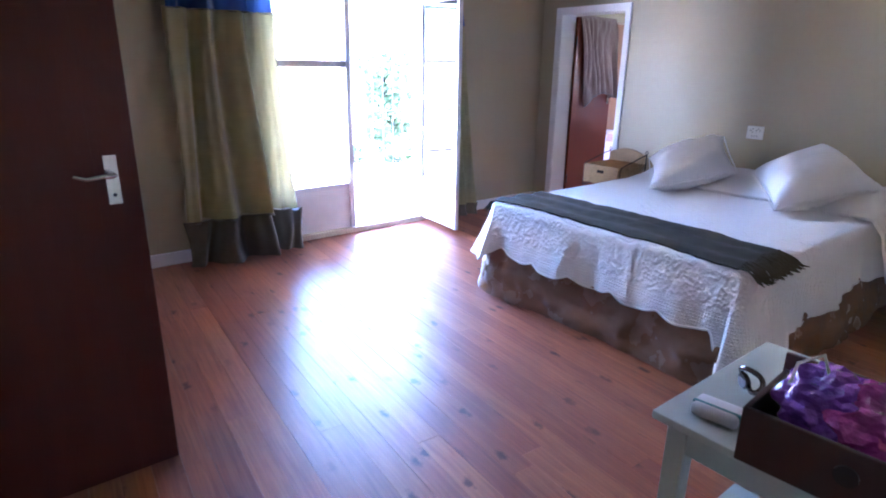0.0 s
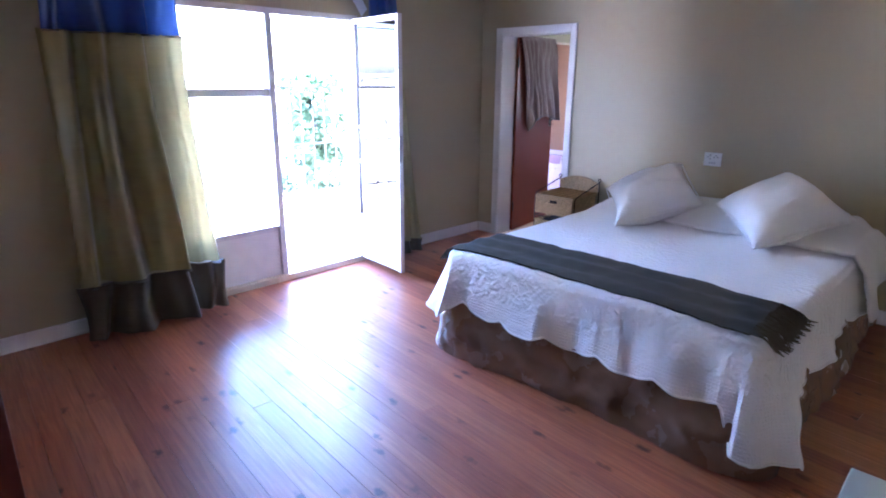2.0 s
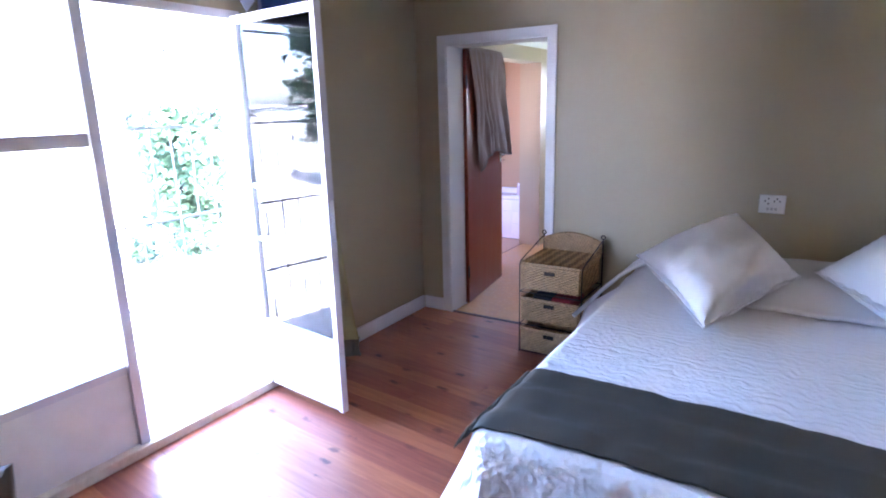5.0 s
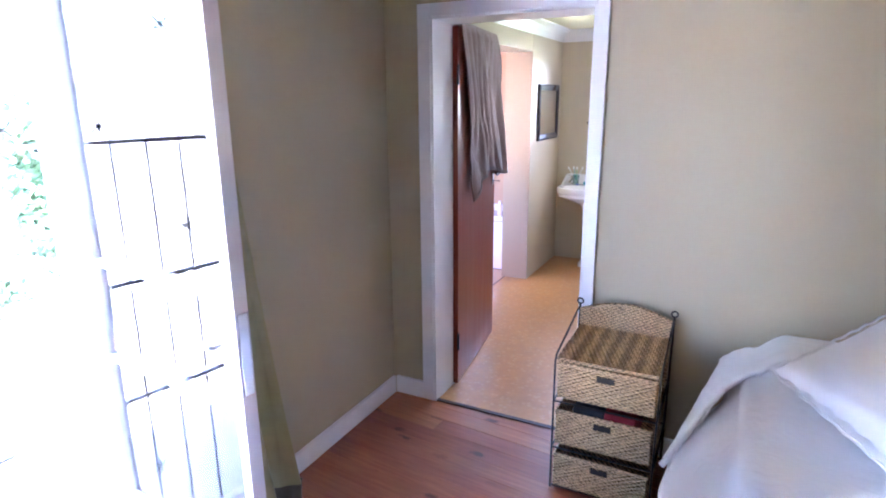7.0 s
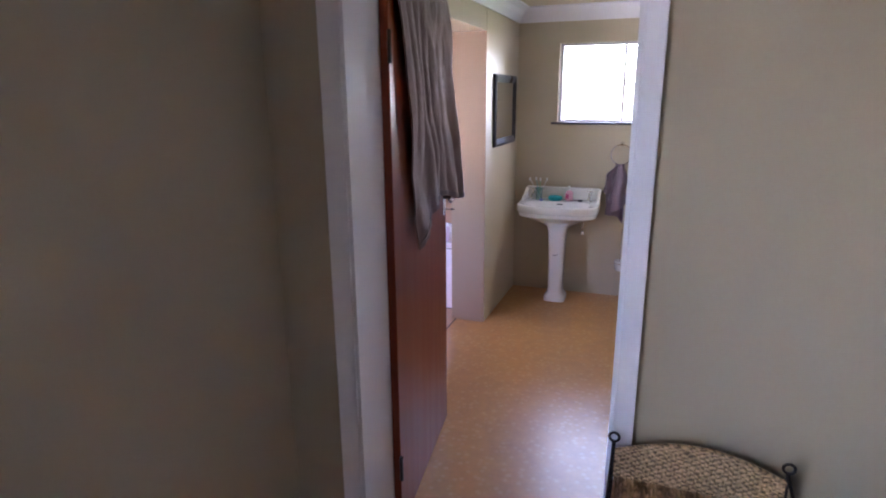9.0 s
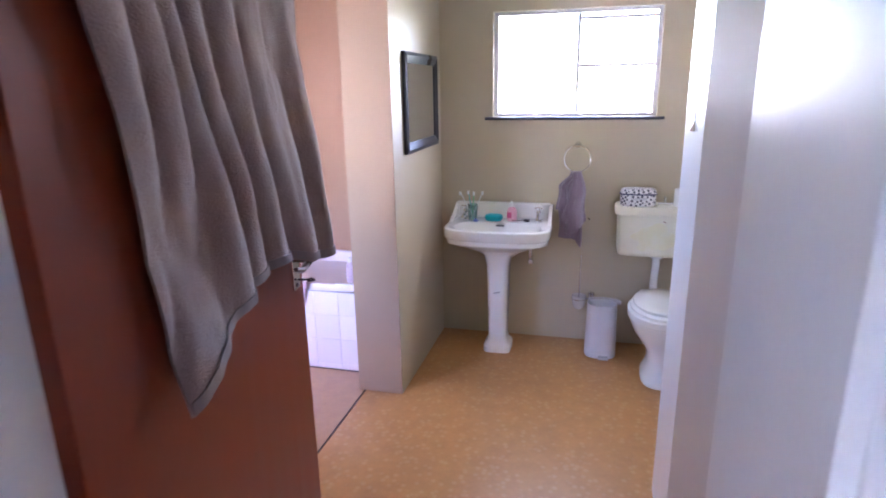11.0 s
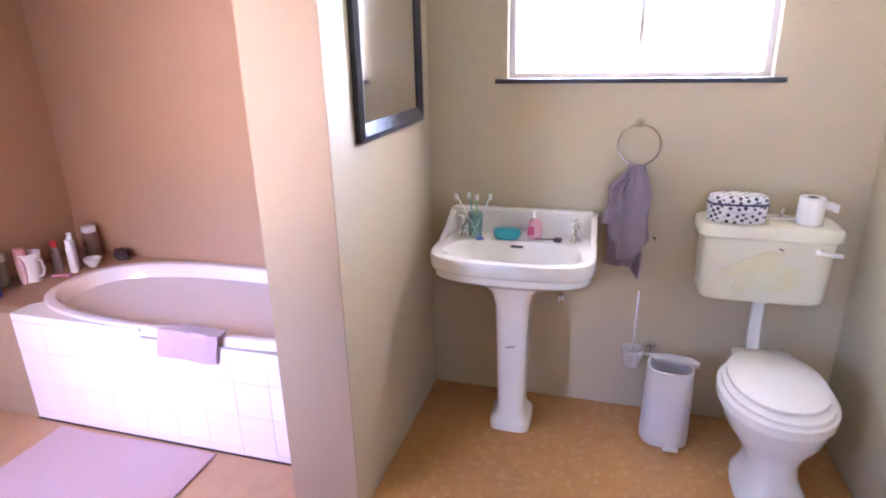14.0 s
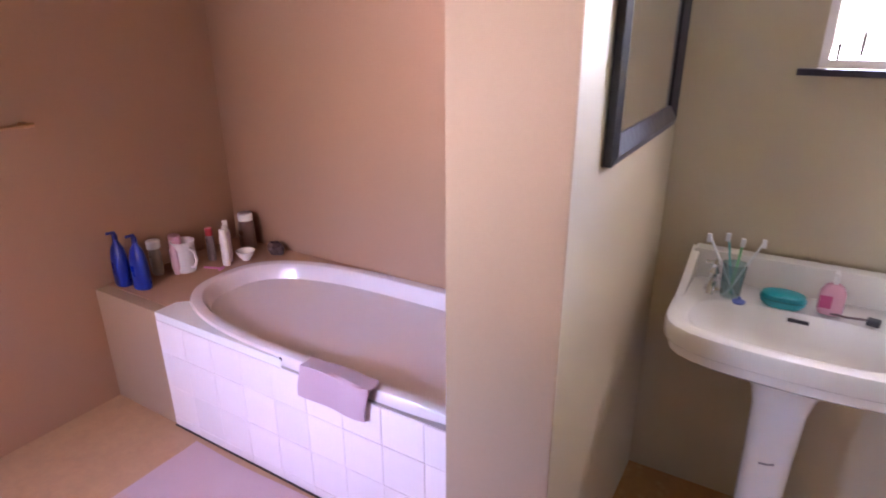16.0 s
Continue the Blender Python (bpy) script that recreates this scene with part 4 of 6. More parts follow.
def throw(u, v):
    x = TX0 + (TX1 - TX0) * u
    y = -2.335 + 0.035 * math.sin(u * 3) - 0.04 * u + (0.455 - 0.03 * u) * v + 0.014 * noise.noise((x * 4, v, 3)) * (1 - 2 * v)
    inx, iny = max(BX0 + 0.06, min(BX1 - 0.06, x)), max(BY0 + 0.06, y)
    z = bed_top(inx, iny) + 0.019 + 0.004 * noise.noise((x * 6, y * 12, 2)) + 0.011 * math.sin(y * 34 + x * 1.3 + 2 * noise.noise((x * 2, 1, 1))) * v * (1 - v) * 3 + 0.006 * noise.noise((x * 14, y * 20, 4))
    z -= 0.05 * smooth(BX0 + 0.06, BX0 - 0.03, x) + 0.012 * smooth(BY0 + 0.07, BY0 + 0.02, y)
    return (x, y, z)


tw = thing("throw_blanket", pose(0, 0, 0), "dark olive grey fringed throw laid across the bed foot", "blanket")
part("cloth", sheet(throw, 120, 26, 0.01), M["throw"], tw, smooth=True)
rnd = random.Random(4)
for end, s in ((1.0, 1), (0.0, -1)):
    b = bmesh.new()
    for k in range(80):
        v = (k + rnd.random() * 0.6) / 80
        p = Vector(throw(end, v)) + Vector((0, 0, 0.002))
        ln = (0.10 if s > 0 else 0.045) + (0.05 if s > 0 else 0.02) * rnd.random()
        dy = rnd.uniform(-0.05, 0.05)
        pts = [p]
        for j in range(1, 5):
            q = p + Vector((s * ln * j / 4, dy * j / 4, 0))
            ix, iy = max(BX0 + 0.06, min(BX1 - 0.06, q.x)), max(BY0 + 0.06, q.y)
            q.z = bed_top(ix, iy) + 0.008 + 0.006 * rnd.random() - 0.05 * smooth(BX1 - 0.06, BX1 + 0.03, q.x) - 0.10 * smooth(BX0 + 0.03, BX0 - 0.05, q.x)
            pts.append(q)
        tube(pts, [0.005, 0.006, 0.005, 0.006, 0.002], 5, b)
    tagged(part("fringe", b, M["throw"], tw, "knotted wool fringe", smooth=True), kind="stuff")

# socket
so = thing("wall_socket", pose(2.43, -0.001, 0.965), "white double wall socket plate with switches", "socket")
part("plate", box(-0.066, 0.066, -0.012, 0, 0, 0.105, 0.004), plain("white plastic", (0.78, 0.78, 0.76), 0.3), so)
for dx, dz in ((-0.036, 0.070), (-0.020, 0.084), (-0.020, 0.056), (0.024, 0.084), (0.038, 0.070), (0.010, 0.070)):
    part("pin_hole", tube([(dx, -0.0135, dz), (dx, -0.010, dz)], 0.0045, 8), M["black_frame"], so)
for dx in (-0.02, 0.0, 0.02):
    part("switch", box(dx - 0.006, dx + 0.006, -0.016, -0.012, 0.018, 0.032, 0.001), plain("grey plastic", (0.5, 0.5, 0.5)), so)

# ---- wicker drawers ----
def weave(w, d, h, z0, pitch=0.019, amp=0.006):
    """The four woven sides of a basket: rows of strands that bulge over and under stakes."""
    b = bmesh.new()
    rows_n = max(3, int(h / 0.0085))
    per = 2 * (w + d)
    n = int(per / 0.0085)
    grid = []
    for i in range(n):
        s = i / n * per
        if s < w:
            x, y, nx, ny = s, 0, 0, -1
        elif s < w + d:
            x, y, nx, ny = w, s - w, 1, 0
        elif s < 2 * w + d:
            x, y, nx, ny = w - (s - w - d), d, 0, 1
        else:
            x, y, nx, ny = 0, d - (s - 2 * w - d), -1, 0
        col = []
        for j in range(rows_n * 2 + 1):
            over = 1 if (j // 2) % 2 else -1
            bulge = amp * (0.6 + over * 0.5 * math.sin(s / pitch * math.pi)) * (1 if j % 2 else 0.25) + 0.0012 * noise.noise((s * 60, j, z0 * 9))
            col.append(b.verts.new((x + nx * bulge, y + ny * bulge, z0 + h * j / (rows_n * 2))))
        grid.append(col)
    for i in range(n):
        for j in range(rows_n * 2):
            b.faces.new((grid[i][j], grid[(i + 1) % n][j], grid[(i + 1) % n][j + 1], grid[i][j + 1]))
    return b


def flat_weave(f, nu, nv, du, amp=0.003):
    """A woven surface over f(u, v), which gives a place and a normal."""
    b = bmesh.new()
    g = []
    for i in range(nu + 1):
        col = []
        for j in range(nv + 1):
            p, nn = f(i / nu, j / nv)
            over = 1 if (j // 2) % 2 else -1
            k = amp * (0.6 + over * 0.6 * math.sin(i / du * math.pi)) * (1 if j % 2 else 0.2)
            col.append(b.verts.new(Vector(p) + Vector(nn) * k))
        g.append(col)
    for i in range(nu):
        for j in range(nv):
            b.faces.new((g[i][j], g[i + 1][j], g[i + 1][j + 1], g[i][j + 1]))
    return b


uw, ud = 0.415, 0.40
wk = thing("wicker_drawer_stand", pose(1.071, -0.455, 0), "woven seagrass three-drawer stand on a thin iron frame", "drawer unit")
ring_pts = lambda x, y, z, r=0.013: [(x + r * math.cos(a * math.pi / 8), y, z + r * math.sin(a * math.pi / 8)) for a in range(16)]
for x in (0, uw):
    part("rear_post", tube([(x, ud, 0), (x, ud, 0.725)], 0.005, 8), M["iron"], wk, smooth=True)
    part("ring", tube(ring_pts(x, ud, 0.738), 0.004, 6, closed=True), M["iron"], wk, smooth=True)
    part("front_post", tube([(x, 0, 0), (x, 0, 0.60), (x, 0.015, 0.625), (x, 0.36, 0.71), (x, ud, 0.715)], 0.0045, 8), M["iron"], wk, smooth=True)
    for z in (0.20, 0.42):
        part("side_rail", tube([(x, 0, z), (x, ud, z)], 0.004, 6), M["iron"], wk)
for z in (0.012, 0.20, 0.42):
    for y in (0, ud):
        part("cross_rail", tube([(0, y, z), (uw, y, z)], 0.004, 6), M["iron"], wk)
for k, (z0, sh) in enumerate(((0.022, 0.0), (0.232, 0.004), (0.452, 0.012))):
    dr = part("drawer", weave(uw - 0.03, ud - 0.015, 0.150, z0), M["wicker"], wk, "woven seagrass drawer", at=pose(0.015 + sh * 0.4, -0.008 - sh, 0), smooth=False)
    part("drawer_bottom", box(0.004, uw - 0.034, 0.004, ud - 0.02, z0, z0 + 0.006), M["wicker"], dr)
    part("rim", tube([(0, 0, z0 + 0.152), (uw - 0.03, 0, z0 + 0.152), (uw - 0.03, ud - 0.015, z0 + 0.152), (0, ud - 0.015, z0 + 0.152)], 0.008, 8, closed=True), M["wicker"], dr, "braided rim", smooth=True)
    part("hand_hole", box(uw / 2 - 0.05, uw / 2 + 0.02, -0.0065, 0.002, z0 + 0.105, z0 + 0.130), plain("dark slot", (0.02, 0.015, 0.012), 0.9), dr, "dark slot for the fingers")
part("woven_top", flat_weave(lambda u, v: ((0.006 + (uw - 0.012) * v, -0.006 + (ud + 0.0) * u, 0.622 - 0.0 * u), (0, 0, 1)), 60, 84, 3.5, 0.006), M["wicker_top"], wk, "darker woven seagrass top")
part("woven_top_underside", box(0.008, uw - 0.008, 0, ud - 0.006, 0.606, 0.62), M["wicker"], wk)
part("back_arch", flat_weave(lambda u, v: ((0.004 + (uw - 0.008) * v, ud - 0.008, 0.622 + (0.075 + 0.05 * math.sin(math.pi * v)) * u), (0, -1, 0)), 16, 84, 2.5, 0.004), M["wicker"], wk, "arched woven back")
part("arch_braid", tube([(0.004 + (uw - 0.008) * k / 24, ud - 0.006, 0.70 + 0.05 * math.sin(math.pi * k / 24)) for k in range(25)], 0.008, 8), M["wicker"], wk, "braided edge", smooth=True)
for nm, x, c, col in (("folded_cloth", 1.33, "dark red folded cloth in a wicker drawer", (0.22, 0.01, 0.012)), ("folded_cloth", 1.20, "black folded cloth in a wicker drawer", (0.02, 0.02, 0.025))):
    t = thing(nm, pose(x, -0.40, 0.240), c, "cloth")
    part("fold", box(-0.055, 0.075, -0.03, 0.25, 0, 0.160, 0.02), plain(c, col, 0.8), t)

# ---- side table ----
tb = thing("side_table", pose(3.985, -3.835, 0), "pale mint painted wooden side table with straight legs", "table")
TW, TD = 1.05, 0.63
part("tabletop", box(0, TW, 0, TD, 0.678, 0.70, 0.004), M["table"], tb)
for x in (0.03, TW - 0.08):
    for y in (0.03, TD - 0.08):
        part("leg", box(x, x + 0.05, y, y + 0.05, 0, 0.678, 0.003), M["table"], tb)
for y in (0.035, TD - 0.06):
    part("apron", box(0.08, TW - 0.08, y, y + 0.02, 0.60, 0.678, 0.002), M["table"], tb)
for x in (0.035, TW - 0.06):
    part("apron", box(x, x + 0.02, 0.08, TD - 0.08, 0.60, 0.678, 0.002), M["table"], tb)
part("shelf", box(0.02, TW - 0.02, 0.085, TD - 0.085, 0.20, 0.22, 0.002), M["table"], tb, "low slatted shelf board")
bx = thing("storage_box", pose(4.20, -3.86, 0.70, 0, 0, 4), "dark brown open keepsake box on the mint table", "box")
dk = plain("dark brown lacquer", (0.045, 0.018, 0.016), 0.35)
part("front", box(0, 0.42, 0, 0.012, 0, 0.13, 0.003), dk, bx)
part("rear", box(0, 0.42, 0.238, 0.25, 0, 0.13, 0.003), dk, bx)
for x in (0, 0.408):
    part("side", box(x, x + 0.012, 0.012, 0.238, 0, 0.13, 0.002), dk, bx)
part("bottom", box(0.012, 0.408, 0.012, 0.238, 0, 0.01), dk, bx)
part("lid", box(-0.005, 0.425, 0.25, 0.262, 0.02, 0.17, 0.003), plain("reddish brown lacquer", (0.09, 0.03, 0.025), 0.35), bx, "raised reddish brown lid")
part("clasp", tube([(0.20, -0.001, 0.075), (0.20, -0.006, 0.075)], 0.022, 20), plain("darker disc", (0.015, 0.012, 0.013)), bx, "round dark clasp", smooth=True)
bg = thing("gift_bag", pose(4.40, -3.70, 0.785), "crinkled pink and purple cellophane bag in a dark box", "bag")
rnd = random.Random(9)
for k, (col, sx, dx) in enumerate((((0.35, 0.05, 0.28), 0.13, 0.0), ((0.20, 0.06, 0.42), 0.11, -0.08), ((0.55, 0.10, 0.32), 0.09, 0.10))):
    b = bmesh.new()
    bmesh.ops.create_icosphere(b, subdivisions=4, radius=1)
    for vtx in b.verts:
        d = 1 + 0.35 * noise.noise(vtx.co * 2.2 + Vector((k * 5, 0, 0))) + 0.15 * noise.noise(vtx.co * 6)
        vtx.co = Vector((vtx.co.x * sx * d + dx, vtx.co.y * 0.09 * d, max(-0.05, vtx.co.z * 0.085 * d) + 0.035))
    part("crumple", b, material("cellophane", col, rough=0.22, vary=0.7, scale=12, fine=50, bump=0.6, depth=0.02, coat=0.6), bg)
part("ribbon", tube([(-0.17, -0.03, 0.03), (-0.16, -0.02, 0.12), (-0.12, 0.0, 0.15), (-0.10, 0.0, 0.10)], 0.004, 6), plain("cream ribbon", (0.6, 0.55, 0.5)), bg, "thin cream ribbon", smooth=True)
wt = thing("wrist_watch", pose(4.09, -3.55, 0.70, 0, 0, -35), "steel wrist watch lying on the mint table", "watch")
part("strap", tube([(0.045 * math.cos(a * math.pi / 12), 0.008 * math.sin(a * math.pi / 6), 0.032 + 0.026 * math.sin(a * math.pi / 12)) for a in range(24)], 0.007, 8, closed=True), plain("dark steel", (0.22, 0.21, 0.23), 0.25, 0.9), wt, "linked steel strap", smooth=True)
part("case", tube([(0.0, -0.024, 0.03), (0.0, -0.012, 0.032)], 0.021, 24), plain("dark steel", (0.22, 0.21, 0.23), 0.25, 0.9), wt, smooth=True)
part("dial", tube([(0.0, -0.0255, 0.03), (0.0, -0.024, 0.03)], 0.017, 24), plain("pale dial", (0.35, 0.33, 0.42), 0.2), wt)
pk = thing("tissue_pack", pose(4.05, -3.78, 0.70, 0, 0, 8), "white plastic tissue pack with a teal stripe", "tissue pack")
part("pack", box(0, 0.11, 0, 0.07, 0, 0.035, 0.014, segments=3), plain("white film", (0.75, 0.78, 0.85), 0.35), pk, smooth=True)
part("stripe", box(-0.0008, 0.1108, 0.016, 0.028, 0.006, 0.0358, 0.004), plain("teal film", (0.05, 0.25, 0.30), 0.35), pk, "teal printed stripe")
rn = thing("red_card", pose(4.32, -3.47, 0.70, 0, 0, 20), "small red cardboard packet on the mint table", "card")
part("card", box(0, 0.09, 0, 0.05, 0, 0.012, 0.002), plain("red card", (0.5, 0.03, 0.03)), rn)


# ---- bathroom trim ----
def cornice_run(p0, p1, inward):
    """A coved cornice between two corners below the ceiling."""
    prof = [(0.0, 0.11), (0.012, 0.11), (0.016, 0.095), (0.03, 0.06), (0.055, 0.032), (0.085, 0.016), (0.10, 0.012), (0.10, 0.0), (0.0, 0.0)]
    ends = []
    for x, y in (p0, p1):
        ends.append([(x + inward[0] * o, y + inward[1] * o, BZ - d) for o, d in prof])
    return loft(ends)


structure("cornice", cornice_run((0, T), (0, BACK), (1, 0)), M["white"], "white coved plaster cornice", "cornice")
structure("cornice", cornice_run((0, BACK), (BWX, BACK), (0, -1)), M["white"], "white coved plaster cornice", "cornice")
structure("cornice", cornice_run((BWX, 1.86), (BWX, BACK), (-1, 0)), M["white"], "white coved plaster cornice", "cornice")

# bathroom window
win = tagged(new("window_2"), "white steel bathroom window with an opening sash", "window", kind="structure")
for a in ((WX0, WX0 + 0.025, WZ0, WZ1), (WX1 - 0.025, WX1, WZ0, WZ1), (WX0 + 0.025, WX1 - 0.025, WZ0, WZ0 + 0.02), (WX0 + 0.025, WX1 - 0.025, WZ1 - 0.02, WZ1), (0.815, 0.835, WZ0 + 0.02, WZ1 - 0.02)):
    part("window_frame", box(a[0], a[1], BACK + 0.05, BACK + 0.085, a[2], a[3], 0.002), M["steel_white"], win)
for z, th in ((1.545, 0.006), (1.700, 0.018), (1.808, 0.007), (1.962, 0.018)):
    part("glazing_bar", box(0.835, WX1 - 0.025, BACK + 0.055, BACK + 0.075, z, z + th), M["steel_white"], win)
part("pane", box(WX0 + 0.025, 0.815, BACK + 0.066, BACK + 0.070, WZ0 + 0.02, WZ1 - 0.02), M["glass"], win, shadow=False)
part("pane", box(0.835, WX1 - 0.025, BACK + 0.066, BACK + 0.070, WZ0 + 0.02, WZ1 - 0.02), M["glass"], win, shadow=False)
part("window_sill", box(WX0 - 0.045, WX1 + 0.04, BACK - 0.03, BACK + 0.05, WZ0 - 0.018, WZ0, 0.003), M["slate"], win, "dark blue-grey slate window sill")
part("stay", tube([(0.42, BACK + 0.045, WZ0 + 0.03), (0.42, BACK + 0.04, WZ0 + 0.09)], 0.005), M["iron"], win)
part("stay", tube([(0.37, BACK + 0.045, WZ0 + 0.02), (0.37, BACK + 0.04, WZ0 + 0.06)], 0.005), M["iron"], win)
aw = tagged(new("window_3"), "white steel window facing the bathtub", "window", kind="structure")
for a in ((VX0, VX0 + 0.03, VZ0, VZ1), (VX1 - 0.03, VX1, VZ0, VZ1), (VX0 + 0.03, VX1 - 0.03, VZ0, VZ0 + 0.03), (VX0 + 0.03, VX1 - 0.03, VZ1 - 0.03, VZ1)):
    part("window_frame", box(a[0], a[1], AY0 - 0.12, AY0 - 0.08, a[2], a[3]), M["steel_white"], aw)

# ---- mirror ----
MY0, MY1, MZ0, MZ1 = 2.545, 3.165, 1.27, 1.775
mi = thing("wall_mirror", pose(0.0, (MY0 + MY1) / 2, MZ0), "rectangular wall mirror in a dark wooden frame", "mirror")
hw, hh, fw = (MY1 - MY0) / 2, MZ1 - MZ0, 0.055


def frame_bar(a, b, c, d):
    """One mitred bar of the mirror frame: outer a to b, inner c to d, as (y, z)."""
    out = lambda p, x: (x, p[0], p[1])
    return loft([[out(a, 0.001), out(a, 0.018), out(((a[0] * 2 + c[0]) / 3, (a[1] * 2 + c[1]) / 3), 0.026), out(c, 0.014), out(c, 0.001)],
                 [out(b, 0.001), out(b, 0.018), out(((b[0] * 2 + d[0]) / 3, (b[1] * 2 + d[1]) / 3), 0.026), out(d, 0.014), out(d, 0.001)]])


O = [(-hw, 0), (hw, 0), (hw, hh), (-hw, hh)]
I = [(-hw + fw, fw), (hw - fw, fw), (hw - fw, hh - fw), (-hw + fw, hh - fw)]
for k in range(4):
    part("frame", frame_bar(O[k], O[(k + 1) % 4], I[k], I[(k + 1) % 4]), M["black_frame"], mi)
part("mirror_glass", box(0.004, 0.010, -hw + fw, hw - fw, fw, hh - fw), M["mirror"], mi)

# ---- basin ----
def ring_at(cx, y0, y1, hw_front, hw_back, z, n=56, p=5.0):
    """An outline with a bowed front, flat back: y0 front, y1 back."""
    out = []
    cy, ry = (y0 + y1) / 2, (y1 - y0) / 2
    for i in range(n):
        a = 2 * math.pi * i / n
        c, s = math.cos(a), math.sin(a)
        k = (abs(c) ** p + abs(s) ** p) ** (-1 / p)
        yy = cy + ry * s * k
        t = (yy - y0) / (y1 - y0)
        w = hw_front + (hw_back - hw_front) * t
        bow = 0.02 * (1 - (c * k) ** 2) if s < 0 else 0
        out.append((cx + w * c * k, yy - bow * abs(s), z))
    return out


bs = thing("wash_basin", pose(0.41, 0, 0), "white porcelain pedestal wash basin with chrome pillar taps", "basin")
F, R = 2.862, 3.285
rings = [ring_at(0, 3.06, 3.20, 0.09, 0.09, 0.60), ring_at(0, 3.02, 3.22, 0.13, 0.13, 0.635), ring_at(0, 2.95, 3.25, 0.22, 0.22, 0.68), ring_at(0, F + 0.03, R - 0.01, 0.280, 0.285, 0.703), ring_at(0, F + 0.02, R - 0.004, 0.300, 0.300, 0.712),
         ring_at(0, F + 0.018, R - 0.002, 0.303, 0.302, 0.738), ring_at(0, F + 0.006, R, 0.310, 0.306, 0.744), ring_at(0, F - 0.002, R, 0.314, 0.308, 0.752), ring_at(0, F - 0.006, R, 0.316, 0.309, 0.790), ring_at(0, F - 0.002, R, 0.313, 0.307, 0.801), ring_at(0, F + 0.010, R - 0.008, 0.303, 0.298, 0.806),
         ring_at(0, F + 0.035, 3.13, 0.272, 0.240, 0.800, p=3.5), ring_at(0, F + 0.045, 3.12, 0.258, 0.228, 0.782, p=3.2), ring_at(0, F + 0.065, 3.11, 0.215, 0.19, 0.735, p=3), ring_at(0, F + 0.10, 3.08, 0.13, 0.12, 0.695, p=2.4), ring_at(0, 3.02, 3.06, 0.025, 0.025, 0.685, p=2)]
part("bowl", loft(rings), M["porcelain"], bs, smooth=True)
upr = [(-0.306, 0.800), (-0.304, 0.84), (-0.302, 0.882), (-0.292, 0.895), (0.284, 0.895), (0.294, 0.882), (0.300, 0.84), (0.305, 0.800)]
part("upstand", loft([[(x, 3.247 + 0.0 * z, z) for x, z in upr], [(x, 3.252, z + 0.004) for x, z in upr], [(x, 3.285, z + 0.004) for x, z in upr]]), M["porcelain"], bs, smooth=True)
for sx in (-1, 1):
    part("side_sweep", loft([[(sx * 0.306, 3.285, 0.80), (sx * 0.306, 3.285, 0.892), (sx * 0.304, 3.235, 0.885), (sx * 0.306, 3.16, 0.840), (sx * 0.308, 3.06, 0.802)], [(sx * 0.280, 3.285, 0.80), (sx * 0.282, 3.285, 0.890), (sx * 0.282, 3.235, 0.882), (sx * 0.284, 3.16, 0.837), (sx * 0.288, 3.06, 0.801)]]), M["porcelain"], bs, smooth=True)
ped = [squircle(0, 3.08, z, rx, ry, 5, 40) for z, rx, ry in ((0, 0.085, 0.10), (0.035, 0.085, 0.10), (0.045, 0.078, 0.092), (0.065, 0.062, 0.078), (0.10, 0.056, 0.07), (0.40, 0.062, 0.075), (0.56, 0.068, 0.08), (0.62, 0.082, 0.09), (0.66, 0.12, 0.11))]
part("pedestal", loft(ped), M["porcelain"], bs, "white porcelain pedestal with a worn chip", smooth=True)
part("chip", tube([(-0.02, 3.003, 0.385), (0.0, 3.002, 0.388), (0.018, 3.003, 0.394)], 0.003, 5), plain("grey chip", (0.25, 0.23, 0.25)), bs)
part("overflow", box(-0.025, 0.025, 3.110, 3.120, 0.778, 0.786, 0.002), M["black_frame"], bs, "dark overflow slot")
part("trap_pipe", tube([(0.18, 3.27, 0.56), (0.18, 3.20, 0.56), (0.18, 3.18, 0.58), (0.18, 3.18, 0.66)], 0.012), M["chrome"], bs, "chrome supply valve", smooth=True)
part("valve_knob", turned([(0.018, 0), (0.02, 0.01), (0.014, 0.025)], 12, at=(0.18, 3.21, 0.525)), M["chrome"], bs, smooth=True)
for sx in (-0.225, 0.225):
    tp = part("tap", turned([(0.024, 0), (0.024, 0.008), (0.014, 0.014), (0.013, 0.05), (0.017, 0.056), (0.012, 0.066), (0.008, 0.075)], 20), M["chrome"], bs, "chrome pillar tap", smooth=True, at=pose(sx, 3.17, 0.802))
    part("spout", tube([(0, 0, 0.035), (-0.0 * sx, -0.04, 0.045), (0, -0.085, 0.040), (0, -0.095, 0.024)], [0.011, 0.010, 0.009, 0.009]), M["chrome"], tp, smooth=True)
    part("tap_head", tube([(-0.026, 0, 0.083), (0, 0, 0.085), (0.026, 0, 0.083)], 0.006), M["chrome"], tp, smooth=True)
    part("tap_cross", tube([(0, -0.026, 0.083), (0, 0, 0.085), (0, 0.026, 0.083)], 0.006), M["chrome"], tp, smooth=True)

